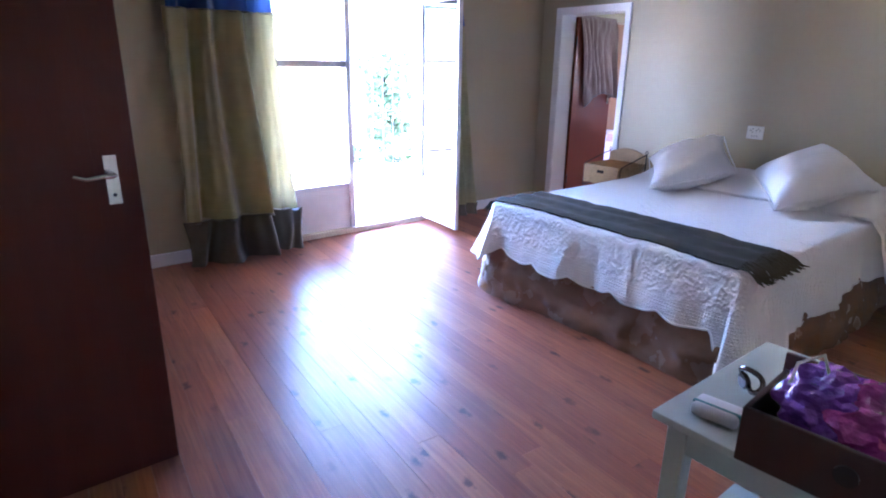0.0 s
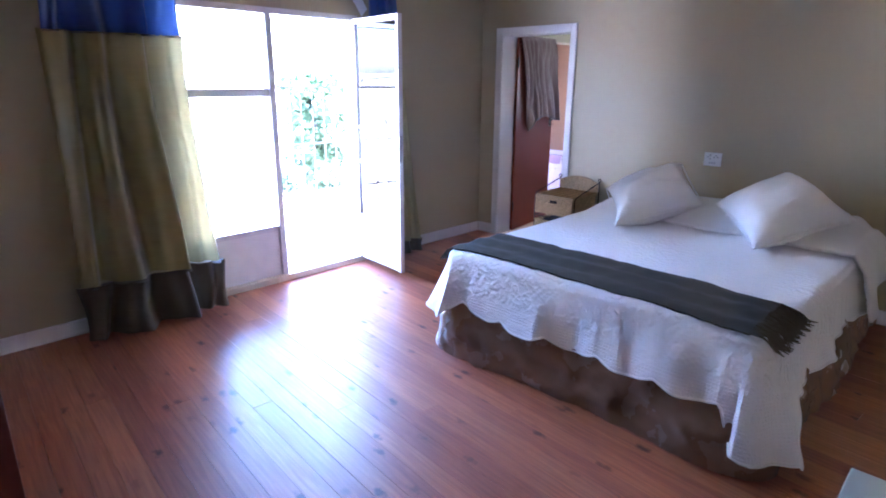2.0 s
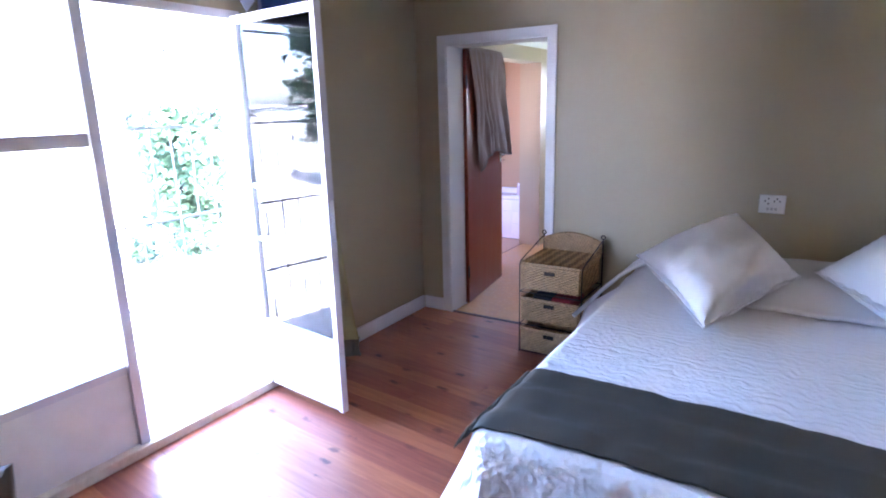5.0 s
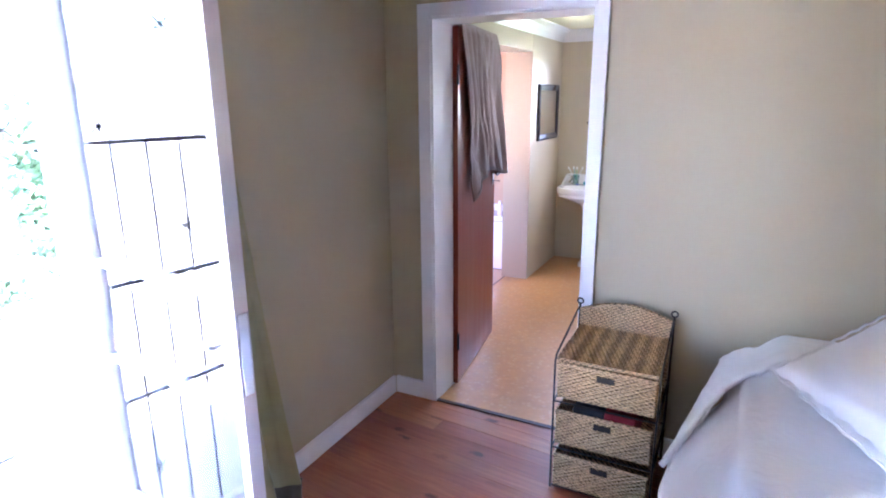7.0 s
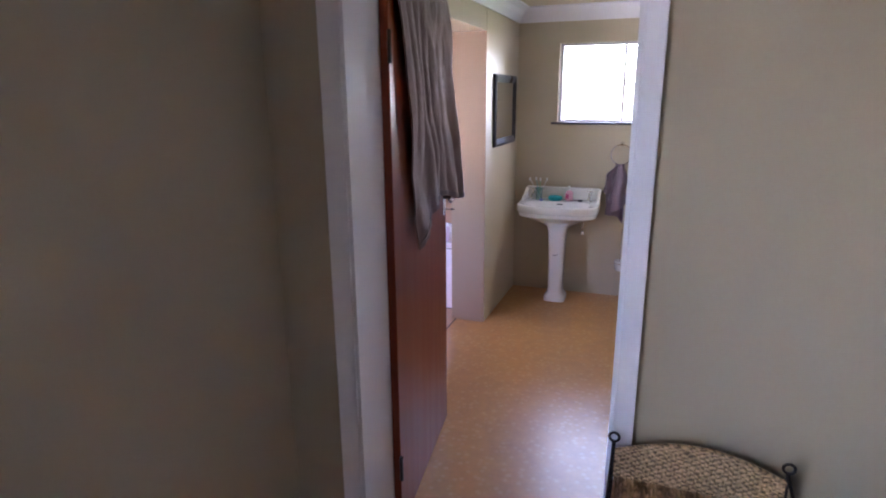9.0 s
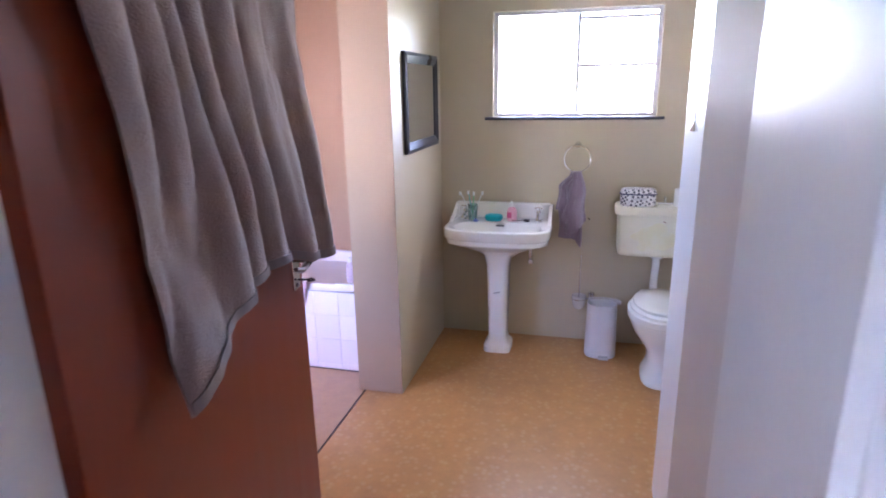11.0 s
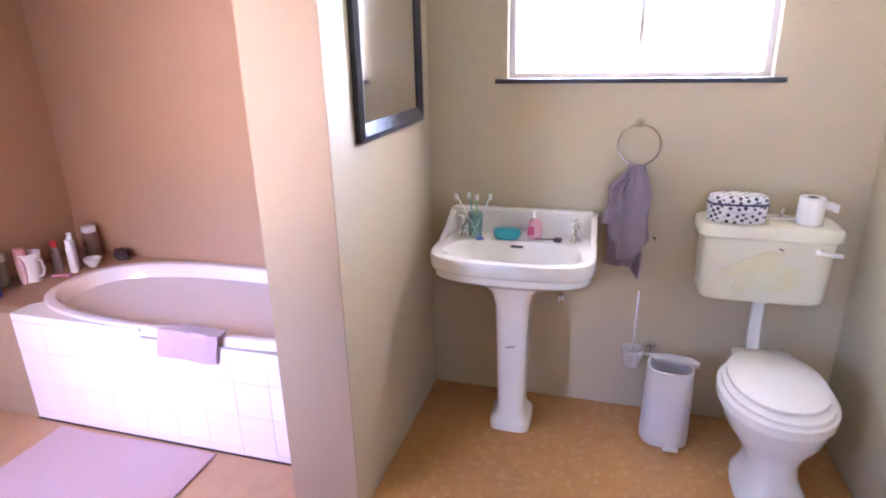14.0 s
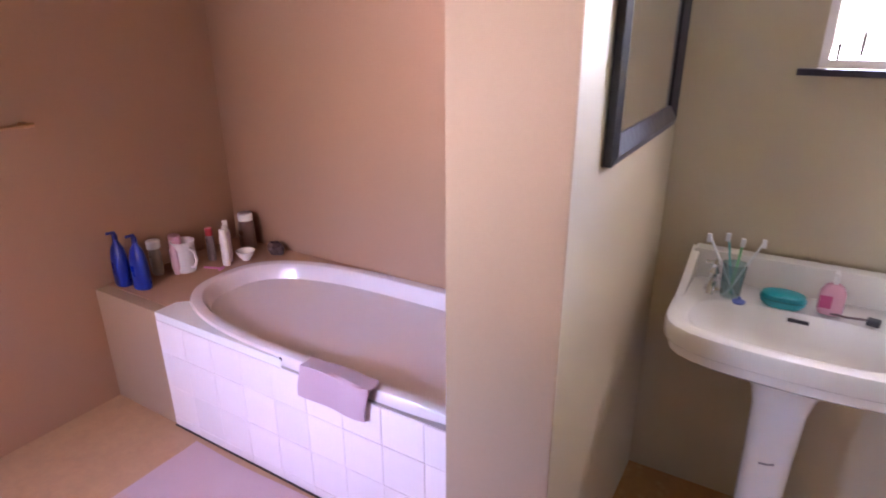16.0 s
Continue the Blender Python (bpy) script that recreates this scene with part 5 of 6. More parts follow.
gl = thing("toothbrush_glass", pose(0.235, 3.14, 0.806), "clear glass tumbler with toothbrushes", "tumbler")
tum = material("tinted tumbler", (0.55, 0.75, 0.75), rough=0.08, vary=0.02, bump=0)
nodes_of(tum)[2].inputs["Transmission Weight"].default_value = 0.9
part("tumbler", turned([(0.026, 0), (0.032, 0.10), (0.030, 0.10), (0.024, 0.006)], 24, cap=False), tum, gl, smooth=True)
for k, (dx, dy, col, nm) in enumerate(((-0.075, -0.01, (0.75, 0.78, 0.8), "white toothbrush"), (-0.03, 0.02, (0.15, 0.5, 0.5), "teal toothbrush"), (0.01, -0.01, (0.2, 0.55, 0.3), "green toothbrush"), (0.06, 0.01, (0.75, 0.78, 0.8), "white toothbrush"))):
    tbz = thing("toothbrush", pose(0.235, 3.14, 0.814), nm + " standing in a glass", "toothbrush")
    part("shaft", tube([(-dx * 0.15, -dy * 0.15, 0), (dx * 0.5, dy * 0.5, 0.09), (dx, dy, 0.165)], 0.0035, 6), plain(nm, col), tbz, smooth=True)
    part("bristles", box(dx - 0.006, dx + 0.006, dy - 0.012, dy - 0.002, 0.148, 0.172, 0.002), plain("bristle", (0.8, 0.82, 0.84), 0.8), tbz)
sb = thing("soap_dish", pose(0.365, 3.15, 0.806), "teal oval plastic soap dish on the basin rim", "soap dish")
part("body", loft([squircle(0, 0, z, rx, ry, 2.6, 32) for z, rx, ry in ((0, 0.045, 0.03), (0.012, 0.055, 0.036), (0.022, 0.056, 0.037), (0.034, 0.052, 0.034), (0.040, 0.036, 0.022))]), plain("teal plastic", (0.0, 0.28, 0.32), 0.35), sb, smooth=True)
part("seam", loft([squircle(0, 0, z, 0.0572, 0.0382, 2.6, 32) for z in (0.020, 0.023)]), plain("dark teal plastic", (0.0, 0.2, 0.23), 0.35), sb)
pm = thing("soap_pump", pose(0.475, 3.16, 0.806), "clear pink hand soap bottle with a white pump", "soap bottle")
part("bottle", loft([squircle(0, 0, z, rx, ry, 3, 28) for z, rx, ry in ((0, 0.026, 0.018), (0.01, 0.03, 0.02), (0.06, 0.03, 0.02), (0.078, 0.022, 0.016), (0.085, 0.011, 0.011))]), plain("pink soap", (0.62, 0.34, 0.40), 0.2), pm, smooth=True)
part("label", box(-0.028, 0.0, -0.0215, -0.020, 0.02, 0.055), plain("deep pink label", (0.45, 0.06, 0.16)), pm)
part("pump", tube([(0, 0, 0.085), (0, 0, 0.115), (0, 0, 0.118), (-0.005, -0.03, 0.118)], 0.006, 8), plain("white plastic", (0.78, 0.78, 0.76), 0.3), pm, smooth=True)
rz = thing("razor", pose(0.54, 3.13, 0.808, 0, 0, -12), "small dark razor lying on the basin rim", "razor")
part("shaft", tube([(-0.09, 0, 0.004), (-0.03, 0, 0.005), (0.02, 0.003, 0.012)], 0.0035, 6), plain("brown plastic", (0.12, 0.08, 0.08)), rz, smooth=True)
part("head", box(0.015, 0.045, -0.012, 0.016, 0.002, 0.018, 0.004), plain("black plastic", (0.02, 0.02, 0.03)), rz)
pk2 = thing("plug", pose(0.262, 3.10, 0.808), "small blue plastic bath plug", "plug")
part("disc", turned([(0.016, 0), (0.018, 0.006), (0.006, 0.012), (0.004, 0.018)], 18), plain("blue plastic", (0.08, 0.12, 0.4)), pk2, smooth=True)


# ---- cloths ----
def cloth_strip(name, f, nu, nv, mat, parent, label="", thick=0.008):
    return part(name, sheet(f, nu, nv, thick), mat, parent, label, smooth=True)


tr_ = thing("towel_ring", pose(0.848, BACK, 1.255), "chrome towel ring on the wall", "towel ring")
part("wall_plate", turned([(0.02, 0), (0.018, 0.012), (0.008, 0.03)], 20), M["chrome"], tr_, smooth=True, at=pose(0, 0, 0, 90))
part("post", tube([(0, -0.01, 0), (0, -0.035, -0.004)], 0.007), M["chrome"], tr_, smooth=True)
part("ring", tube([(0.078 * math.cos(a * math.pi / 24), -0.038, -0.08 + 0.078 * math.sin(a * math.pi / 24)) for a in range(48)], 0.004, 8, closed=True), M["chrome"], tr_, smooth=True)
ht = thing("hand_towel", pose(0.842, BACK - 0.04, 1.09), "mauve hand towel hanging through a ring", "towel")


def ring_towel(dx0, dx1, low, yoff, ph, slant):
    """A fall of cloth gathered in the ring; slant makes one lower corner hang lower."""
    def f(u, v):
        w = 0.42 + 0.58 * smooth(0.0, 0.5, v)
        mid = (dx0 + dx1) / 2 * smooth(0.0, 0.4, v)
        x = mid + (dx1 - dx0) * (u - 0.5) * w + 0.008 * math.sin(v * 7 + ph)
        fold = 0.020 * math.sin(u * 6 + ph + 1.5 * v) * (0.4 + 0.6 * v) + 0.005 * math.sin(u * 12 + ph + 3 * v) + 0.006 * noise.noise((u * 5, v * 6, ph))
        return (x, yoff + fold - 0.012 * v, 0.014 - (low + slant * (u - 0.5) + 0.02 * math.sin(u * 4 + ph)) * v)
    return f


cloth_strip("front_fall", ring_towel(-0.048, 0.066, 0.34, -0.045, 0.5, -0.05), 44, 44, M["towel_mauve"], ht)
cloth_strip("rear_fall", ring_towel(-0.088, 0.046, 0.43, -0.006, 2.0, 0.09), 44, 44, M["towel_mauve"], ht)
cloth_strip("side_tail", ring_towel(-0.102, -0.035, 0.27, -0.025, 4.0, 0.05), 20, 30, M["towel_mauve"], ht)
part("hanging_loop", tube([(0.085, -0.045, -0.262), (0.095, -0.05, -0.268), (0.092, -0.04, -0.275)], 0.003, 6), M["iron"], ht)

# bath towel over the bathroom door
bt = thing("bath_towel", bd.matrix_basis.copy(), "grey-brown bath towel hung askew over an open door", "towel")


def door_towel(u, v):
    top0, top1 = 0.015, 0.80
    bot = 0.22 + 0.73 * u
    s0 = top0 + (top1 - top0) * u
    x = s0 + (bot - s0) * v ** 0.95 + 0.02 * math.sin(v * 4)
    hem = 1.095 + 0.10 * math.sin(min(1, u / 0.75) * math.pi) * 0.9 + 0.075 * smooth(0.30, 0.75, u) - 0.03 * smooth(0.3, 0.0, u)
    if u > 0.78:
        hem -= 0.02 * smooth(0.78, 0.9, u)
    z = 2.03 + (hem - 2.03) * v
    fold = 0.022 * math.sin(u * 17 + 1.5 * v + 4.5 * noise.noise((u * 2.3, v * 1.3, 2))) + 0.034 * noise.noise((u * 7, v * 1.8, 7)) + 0.006 * noise.noise((u * 22, v * 6, 4))
    y = -0.052 - 0.006 * v - abs(fold) * (0.35 + 0.75 * v) - 0.012 * smooth(0.80, 0.9, u) * smooth(0.3, 0.9, v)
    if v < 0.04:
        y = -0.045 - 0.01 * v / 0.04
    return (x, y, z + (0.006 if v < 0.03 else 0))


cloth_strip("front_fall", door_towel, 110, 70, M["towel"], bt, thick=0.006)
cloth_strip("top_fold", lambda u, v: (0.015 + 0.785 * u, -0.047 + 0.06 * v, 2.036 + 0.004 * math.sin(v * math.pi)), 50, 8, M["towel"], bt, thick=0.006)
cloth_strip("back_fall", lambda u, v: (0.02 + 0.775 * u - 0.02 * v, 0.013 + 0.012 * v + 0.01 * abs(math.sin(u * 14)) * v, 2.034 - 0.72 * v), 60, 30, M["towel"], bt, thick=0.006)
part("hem_stripe", sheet(lambda u, v: tuple(Vector(door_towel(u, 0.972 + 0.025 * v)) + Vector((0, -0.008, 0))), 110, 3, 0.002), plain("pale hem", (0.25, 0.20, 0.20), 0.9), bt, "pale woven hem stripe", smooth=True)

# ---- toilet ----
wc = thing("toilet", pose(1.350, 0, 0), "old white porcelain toilet with a low cistern and yellowed tank", "toilet")


def oval(cx, cy, z, rx, ry, n=44, egg=0.12):
    return [(cx + rx * math.cos(2 * math.pi * i / n) * (1 - egg * -math.sin(2 * math.pi * i / n) * 0.5), cy + ry * math.sin(2 * math.pi * i / n), z) for i in range(n)]


cy = 2.90
part("bowl", loft([squircle(0.02, 2.87, 0.0, 0.115, 0.16, 3, 44), squircle(0.02, 2.87, 0.03, 0.115, 0.16, 3, 44), squircle(0.02, 2.875, 0.06, 0.10, 0.145, 2.8, 44), squircle(0.018, 2.88, 0.11, 0.083, 0.12, 2.6, 44), squircle(0.015, 2.89, 0.17, 0.085, 0.12, 2.5, 44),
                   squircle(0.01, 2.90, 0.22, 0.115, 0.155, 2.3, 44), squircle(0.005, 2.895, 0.28, 0.150, 0.195, 2.2, 44), squircle(0, 2.89, 0.34, 0.168, 0.215, 2.1, 44), squircle(0, 2.89, 0.36, 0.172, 0.222, 2.1, 44), squircle(0, 2.89, 0.365, 0.182, 0.232, 2.1, 44), squircle(0, 2.89, 0.40, 0.184, 0.235, 2.1, 44), squircle(0, 2.89, 0.408, 0.176, 0.228, 2.1, 44)]), M["porcelain"], wc, smooth=True)
part("seat_ring", loft([squircle(0, 2.89, z, rx, ry, 2.1, 44) for z, rx, ry in ((0.408, 0.166, 0.218), (0.410, 0.170, 0.222), (0.420, 0.170, 0.222), (0.424, 0.164, 0.216))]), M["porcelain"], wc, "white plastic seat ring", smooth=True)
part("lid", loft([squircle(0, 2.905, z, rx, ry, 2.15, 44) for z, rx, ry in ((0.426, 0.148, 0.200), (0.430, 0.154, 0.206), (0.442, 0.154, 0.206), (0.448, 0.140, 0.192), (0.450, 0.09, 0.14))]), M["porcelain"], wc, "closed white seat lid", smooth=True)
part("hinge_shelf", loft([squircle(0, 3.10, z, 0.105, 0.055, 5, 32) for z in (0.36, 0.365, 0.415, 0.42)]), M["porcelain"], wc, smooth=True)
part("outlet", tube([(0.01, 2.98, 0.20), (0.01, 3.12, 0.15), (0.01, 3.29, 0.08)], 0.055, 18), M["porcelain"], wc, smooth=True)
for sx in (-0.06, 0.06):
    part("seat_hinge", tube([(sx - 0.012, 3.09, 0.430), (sx + 0.012, 3.09, 0.430)], 0.012, 12), M["porcelain"], wc, smooth=True)
part("flush_pipe", tube([(-0.02, 3.20, 0.64), (-0.02, 3.20, 0.56), (-0.025, 3.18, 0.50), (-0.03, 3.15, 0.45), (-0.03, 3.13, 0.40)], 0.022, 16), M["porcelain"], wc, "white plastic flush pipe", smooth=True)
part("pipe_collar", turned([(0.034, 0), (0.036, 0.005), (0.036, 0.022), (0.03, 0.03)], 20, at=(-0.02, 3.20, 0.605)), M["porcelain"], wc, smooth=True)
part("cistern", loft([squircle(-0.040, 3.195, z, rx, ry, 7, 48) for z, rx, ry in ((0.632, 0.195, 0.080), (0.640, 0.205, 0.088), (0.66, 0.210, 0.092), (0.86, 0.216, 0.098), (0.875, 0.220, 0.100))]), M["cistern"], wc, "yellowed white porcelain cistern", smooth=True)
part("cistern_lid", loft([squircle(-0.040, 3.193, z, rx, ry, 8, 48) for z, rx, ry in ((0.875, 0.222, 0.100), (0.880, 0.232, 0.106), (0.912, 0.233, 0.107), (0.922, 0.226, 0.100), (0.924, 0.20, 0.08))]), M["cistern"], wc, "yellowed cistern lid", smooth=True)
part("flush_lever", tube([(0.115, 3.095, 0.845), (0.115, 3.075, 0.845), (0.125, 3.070, 0.846), (0.178, 3.072, 0.842)], [0.012, 0.010, 0.007, 0.008]), M["porcelain"], wc, "white plastic flush lever", smooth=True)
part("rust_mark", tube([(-0.01, 3.094, 0.848), (0.004, 3.094, 0.842)], 0.003, 6), plain("rust", (0.3, 0.15, 0.1)), wc)
stain = material("yellow stain", (0.70, 0.66, 0.42), 0.3, vary=0.06)
N, L, b = nodes_of(stain)
edge, co = N.new("ShaderNodeTexNoise"), N.new("ShaderNodeTexCoord")
edge.inputs["Scale"].default_value = 11
fade = N.new("ShaderNodeMapRange")
fade.inputs[1].default_value, fade.inputs[2].default_value = 0.44, 0.60
L.new(co.outputs["Object"], edge.inputs[0]), L.new(edge.outputs[0], fade.inputs[0])
tint = N.new("ShaderNodeMix")
tint.data_type = "RGBA"
tint.inputs[6].default_value, tint.inputs[7].default_value = (0.73, 0.68, 0.46, 1), (0.74, 0.71, 0.55, 1)
L.new(fade.outputs[0], tint.inputs[0]), L.new(tint.outputs[2], b.inputs["Base Color"])
part("stain", loft([[(-0.10 + 0.115 * math.cos(k * math.pi / 16) * (1 + 0.22 * math.sin(k * 1.3)) + 0.05, y, 0.748 + 0.078 * math.sin(k * math.pi / 16) * (1 + 0.18 * math.cos(k * 0.9))) for k in range(32)] for y in (3.0945, 3.0965)]), stain, wc, "yellow patch where paint has aged")

vb = thing("vanity_case", pose(1.200, 3.17, 0.924, 0, 0, 3), "white vanity case with navy polka dots and blue piping", "cosmetic case")


def half_moon(s, z, n=40):
    pts = []
    for i in range(n):
        a = 2 * math.pi * i / n
        x, y = math.cos(a), math.sin(a)
        k = (abs(x) ** 2.8 + abs(y) ** 2.8) ** (-1 / 2.8)
        pts.append((0.098 * s * x * k, 0.052 * s * y * k, z))
    return pts


dots = material("polka dot vinyl", (0.72, 0.70, 0.73), rough=0.4, vary=0.03)
N, L, b = nodes_of(dots)
tc = N.new("ShaderNodeTexCoord")
mp = N.new("ShaderNodeMapping")
mp.inputs["Rotation"].default_value = (0.5, 0.4, 0.785)
mp.inputs["Scale"].default_value = (1, 1, 1)
vd = N.new("ShaderNodeTexVoronoi")
vd.inputs["Scale"].default_value, vd.inputs["Randomness"].default_value = 58, 0.25
cr_ = N.new("ShaderNodeValToRGB")
cr_.color_ramp.elements[0].position, cr_.color_ramp.elements[0].color = 0.38, (0.012, 0.012, 0.05, 1)
cr_.color_ramp.elements[1].position, cr_.color_ramp.elements[1].color = 0.42, (0.72, 0.70, 0.73, 1)
L.new(tc.outputs["Object"], mp.inputs[0]), L.new(mp.outputs[0], vd.inputs["Vector"]), L.new(vd.outputs["Distance"], cr_.inputs[0]), L.new(cr_.outputs[0], b.inputs["Base Color"])
part("body", loft([half_moon(s, z) for s, z in ((0.94, 0), (1.0, 0.006), (1.0, 0.062), (0.99, 0.068))]), dots, vb, smooth=True)
part("lid", loft([half_moon(s, z) for s, z in ((1.01, 0.069), (1.01, 0.078), (0.97, 0.092), (0.85, 0.098))]), dots, vb, smooth=True)
part("piping", tube([tuple(p) for p in half_moon(1.03, 0.069)], 0.004, 6, closed=True), plain("navy piping", (0.02, 0.02, 0.10)), vb, "navy blue piping", smooth=True)
part("strap", tube([(-0.04, -0.054, 0.05), (-0.035, -0.064, 0.046), (0.035, -0.064, 0.046), (0.04, -0.054, 0.05)], 0.005, 8), plain("silver strap", (0.55, 0.55, 0.6)), vb, "pale grey carry strap", smooth=True)
rr_ = thing("toilet_roll", pose(1.437, 3.17, 0.924), "white toilet paper roll standing on the cistern", "toilet roll")
part("roll", turned([(0.019, 0), (0.040, 0.001), (0.042, 0.004), (0.042, 0.094), (0.040, 0.098), (0.019, 0.098), (0.018, 0.06)], 28, cap=False), plain("tissue", (0.78, 0.76, 0.76), 0.95), rr_, smooth=True)
part("core", turned([(0.018, 0.0), (0.018, 0.0975)], 20, cap=False), plain("cardboard", (0.12, 0.09, 0.07), 0.9), rr_, "cardboard core")
part("loose_sheet", sheet(lambda u, v: (0.036 + 0.045 * u, -0.02 + 0.015 * math.sin(u * 3), 0.092 - 0.03 * v - 0.015 * u), 8, 4, 0.001), plain("tissue", (0.78, 0.76, 0.76), 0.95), rr_, smooth=True)
rh = thing("roll_holder", pose(1.35, 3.18, 0.924), "small chrome holder lying on the cistern", "holder")
part("bar", tube([(-0.04, 0, 0.012), (0.045, 0, 0.012)], 0.007), M["chrome"], rh, smooth=True)
part("post", tube([(0, 0, 0.012), (0, 0, 0.045), (0.003, 0, 0.052)], [0.006, 0.008, 0.011]), M["chrome"], rh, smooth=True)

br = thing("toilet_brush", pose(0.895, 3.235, 0.24), "toilet brush in a glass cup on a wall bracket", "toilet brush")
part("cup", turned([(0.022, 0), (0.034, 0.012), (0.042, 0.05), (0.044, 0.085), (0.041, 0.085), (0.02, 0.01)], 28), plain("frosted glass", (0.66, 0.63, 0.62), 0.25), br, smooth=True)
part("collar", tube([(0.046 * math.cos(a * math.pi / 12), 0.046 * math.sin(a * math.pi / 12), 0.066) for a in range(24)], 0.003, 6, closed=True), M["chrome"], br, smooth=True)
part("shaft", tube([(0, 0, 0.05), (0.001, 0, 0.35)], 0.005, 8), M["chrome"], br, smooth=True)
part("bracket", tube([(0.045, 0, 0.066), (0.07, 0.0, 0.07), (0.075, 0.03, 0.075), (0.075, 0.065, 0.075)], 0.006, 8), M["chrome"], br, smooth=True)
part("wall_plate", turned([(0.02, 0), (0.02, 0.01), (0.012, 0.018)], 20), M["chrome"], br, smooth=True, at=pose(0.075, 0.065, 0.075, 90))
bn = thing("pedal_bin", pose(1.035, 3.11, 0), "small open white plastic pedal bin without a lid", "bin")
wp = plain("worn white plastic", (0.66, 0.63, 0.66), 0.45)
part("body", loft([squircle(0, 0, z, r, r * 0.92, 3, 36) for z, r in ((0, 0.088), (0.008, 0.093), (0.04, 0.093), (0.30, 0.087), (0.328, 0.087), (0.334, 0.084), (0.328, 0.081), (0.30, 0.080), (0.05, 0.082))], cap=False), wp, bn, smooth=True)
part("bottom", loft([squircle(0, 0, z, 0.088, 0.08, 3, 36) for z in (0.003, 0.05)]), wp, bn)
part("rear_shelf", loft([[(-0.080, 0.070, z), (-0.060, 0.030, z), (0.0, 0.045, z), (0.060, 0.030, z), (0.105, 0.010, z), (0.112, 0.035, z), (0.085, 0.070, z), (0.0, 0.086, z)] for z in (0.322, 0.338)]), wp, bn, "flat white shelf behind the open mouth")
part("liner_rim", tube([p for p in squircle(0, -0.006, 0.333, 0.082, 0.072, 3, 36)], 0.004, 6, closed=True), wp, bn, smooth=True)
part("pedal", box(-0.01, 0.05, -0.115, -0.07, 0.006, 0.022, 0.006), wp, bn, "white foot pedal")

# ---- bath ----
TBX0, TBX1, TBY0, TBY1, RIM = -1.73, -0.15, 2.575, 3.295, 0.515
tub = thing("bathtub", pose(0, 0, 0), "white enamel built-in bathtub with an oval far end", "bathtub")


def tub_outline(inset, z, n=96):
    """Round at the far end, squarer towards the pillar."""
    x0, x1, y0, y1 = TBX0 + inset, TBX1 - inset, TBY0 + inset, TBY1 - inset
    out = []
    cx, cyy, rx, ry = (x0 + x1) / 2, (y0 + y1) / 2, (x1 - x0) / 2, (y1 - y0) / 2
    for i in range(n):
        a = 2 * math.pi * i / n
        c, s = math.cos(a), math.sin(a)
        p = 2.7 if c < 0 else 5
        k = (abs(c) ** p + abs(s) ** p) ** (-1 / p)
        out.append((cx + rx * c * k, cyy + ry * s * k, z))
    return out


part("shell", loft([tub_outline(0.012, 0.46), tub_outline(0.0, RIM - 0.03), tub_outline(0.0, RIM), tub_outline(0.006, RIM + 0.008), tub_outline(0.02, RIM + 0.011), tub_outline(0.045, RIM + 0.006), tub_outline(0.060, RIM - 0.015), tub_outline(0.075, RIM - 0.08), tub_outline(0.105, 0.34), tub_outline(0.15, 0.20), tub_outline(0.21, 0.145), tub_outline(0.28, 0.122), tub_outline(0.33, 0.115)]), M["enamel"], tub, smooth=True)
part("rim_hole", tube([(-1.0, 2.578, 0.509), (-1.0, 2.5735, 0.509)], 0.007, 10), M["iron"], tub, "small rusty hole in the rim")
part("grab_lug", box(-0.45, -0.34, 2.566, 2.60, 0.528, 0.536, 0.003), M["porcelain"], tub, smooth=True)
bp_ = tagged(new("bath_surround"), "white tiled bath panel with a tan plastered ledge", "bath surround", kind="structure")
part("backing", box(-1.655, -T, 2.568, 2.60, 0.0, 0.485), M["grout"], bp_, "grey grout bed")
xs = [-1.65 + 0.152 * k for k in range(10)]
zs = [0.0, 0.04, 0.192, 0.344, 0.482]
for i in range(len(xs) - 1 + 1):
    xa = xs[i]
    xb = min(xa + 0.1505, -T - 0.001)
    if xb - xa < 0.02:
        continue
    for za, zb in zip(zs, zs[1:]):
        part("tile", box(xa, xb, 2.562 + 0.0006 * math.sin(i * 5 + za * 31), 2.568, za + 0.0015, zb, 0.0012, segments=1), M["tile"], bp_)
part("floor_gap", box(-1.65, -T, 2.556, 2.562, 0.0, 0.005), M["iron"], bp_, "dark dirty joint along the floor")
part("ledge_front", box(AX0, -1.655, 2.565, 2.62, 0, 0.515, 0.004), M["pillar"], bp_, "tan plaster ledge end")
under = sorted([p for p in tub_outline(0.02, 0) if p[0] < -1.1], key=lambda p: math.atan2(p[1] - 2.93, -(p[0] + 0.9)))
part("ledge_top", loft([[(AX0, 2.62, z), (-1.655, 2.62, z), (-1.655, 2.66, z)] + [(p[0], p[1], z) for p in under if p[1] > 2.70] + [(-0.99, BACK, z), (AX0, BACK, z)] for z in (0.3, 0.517)]), M["alcove"], bp_, "tan plaster ledge")
part("rim_fillet", loft([[(-1.655, 2.566, z), (-0.99, 2.566, z)] + [(p[0], p[1], z) for p in under if p[1] <= 2.75] + [(-1.655, 2.72, z)] for z in (0.483, 0.515)]), M["porcelain"], bp_, "white corner filler between rim and tiles")

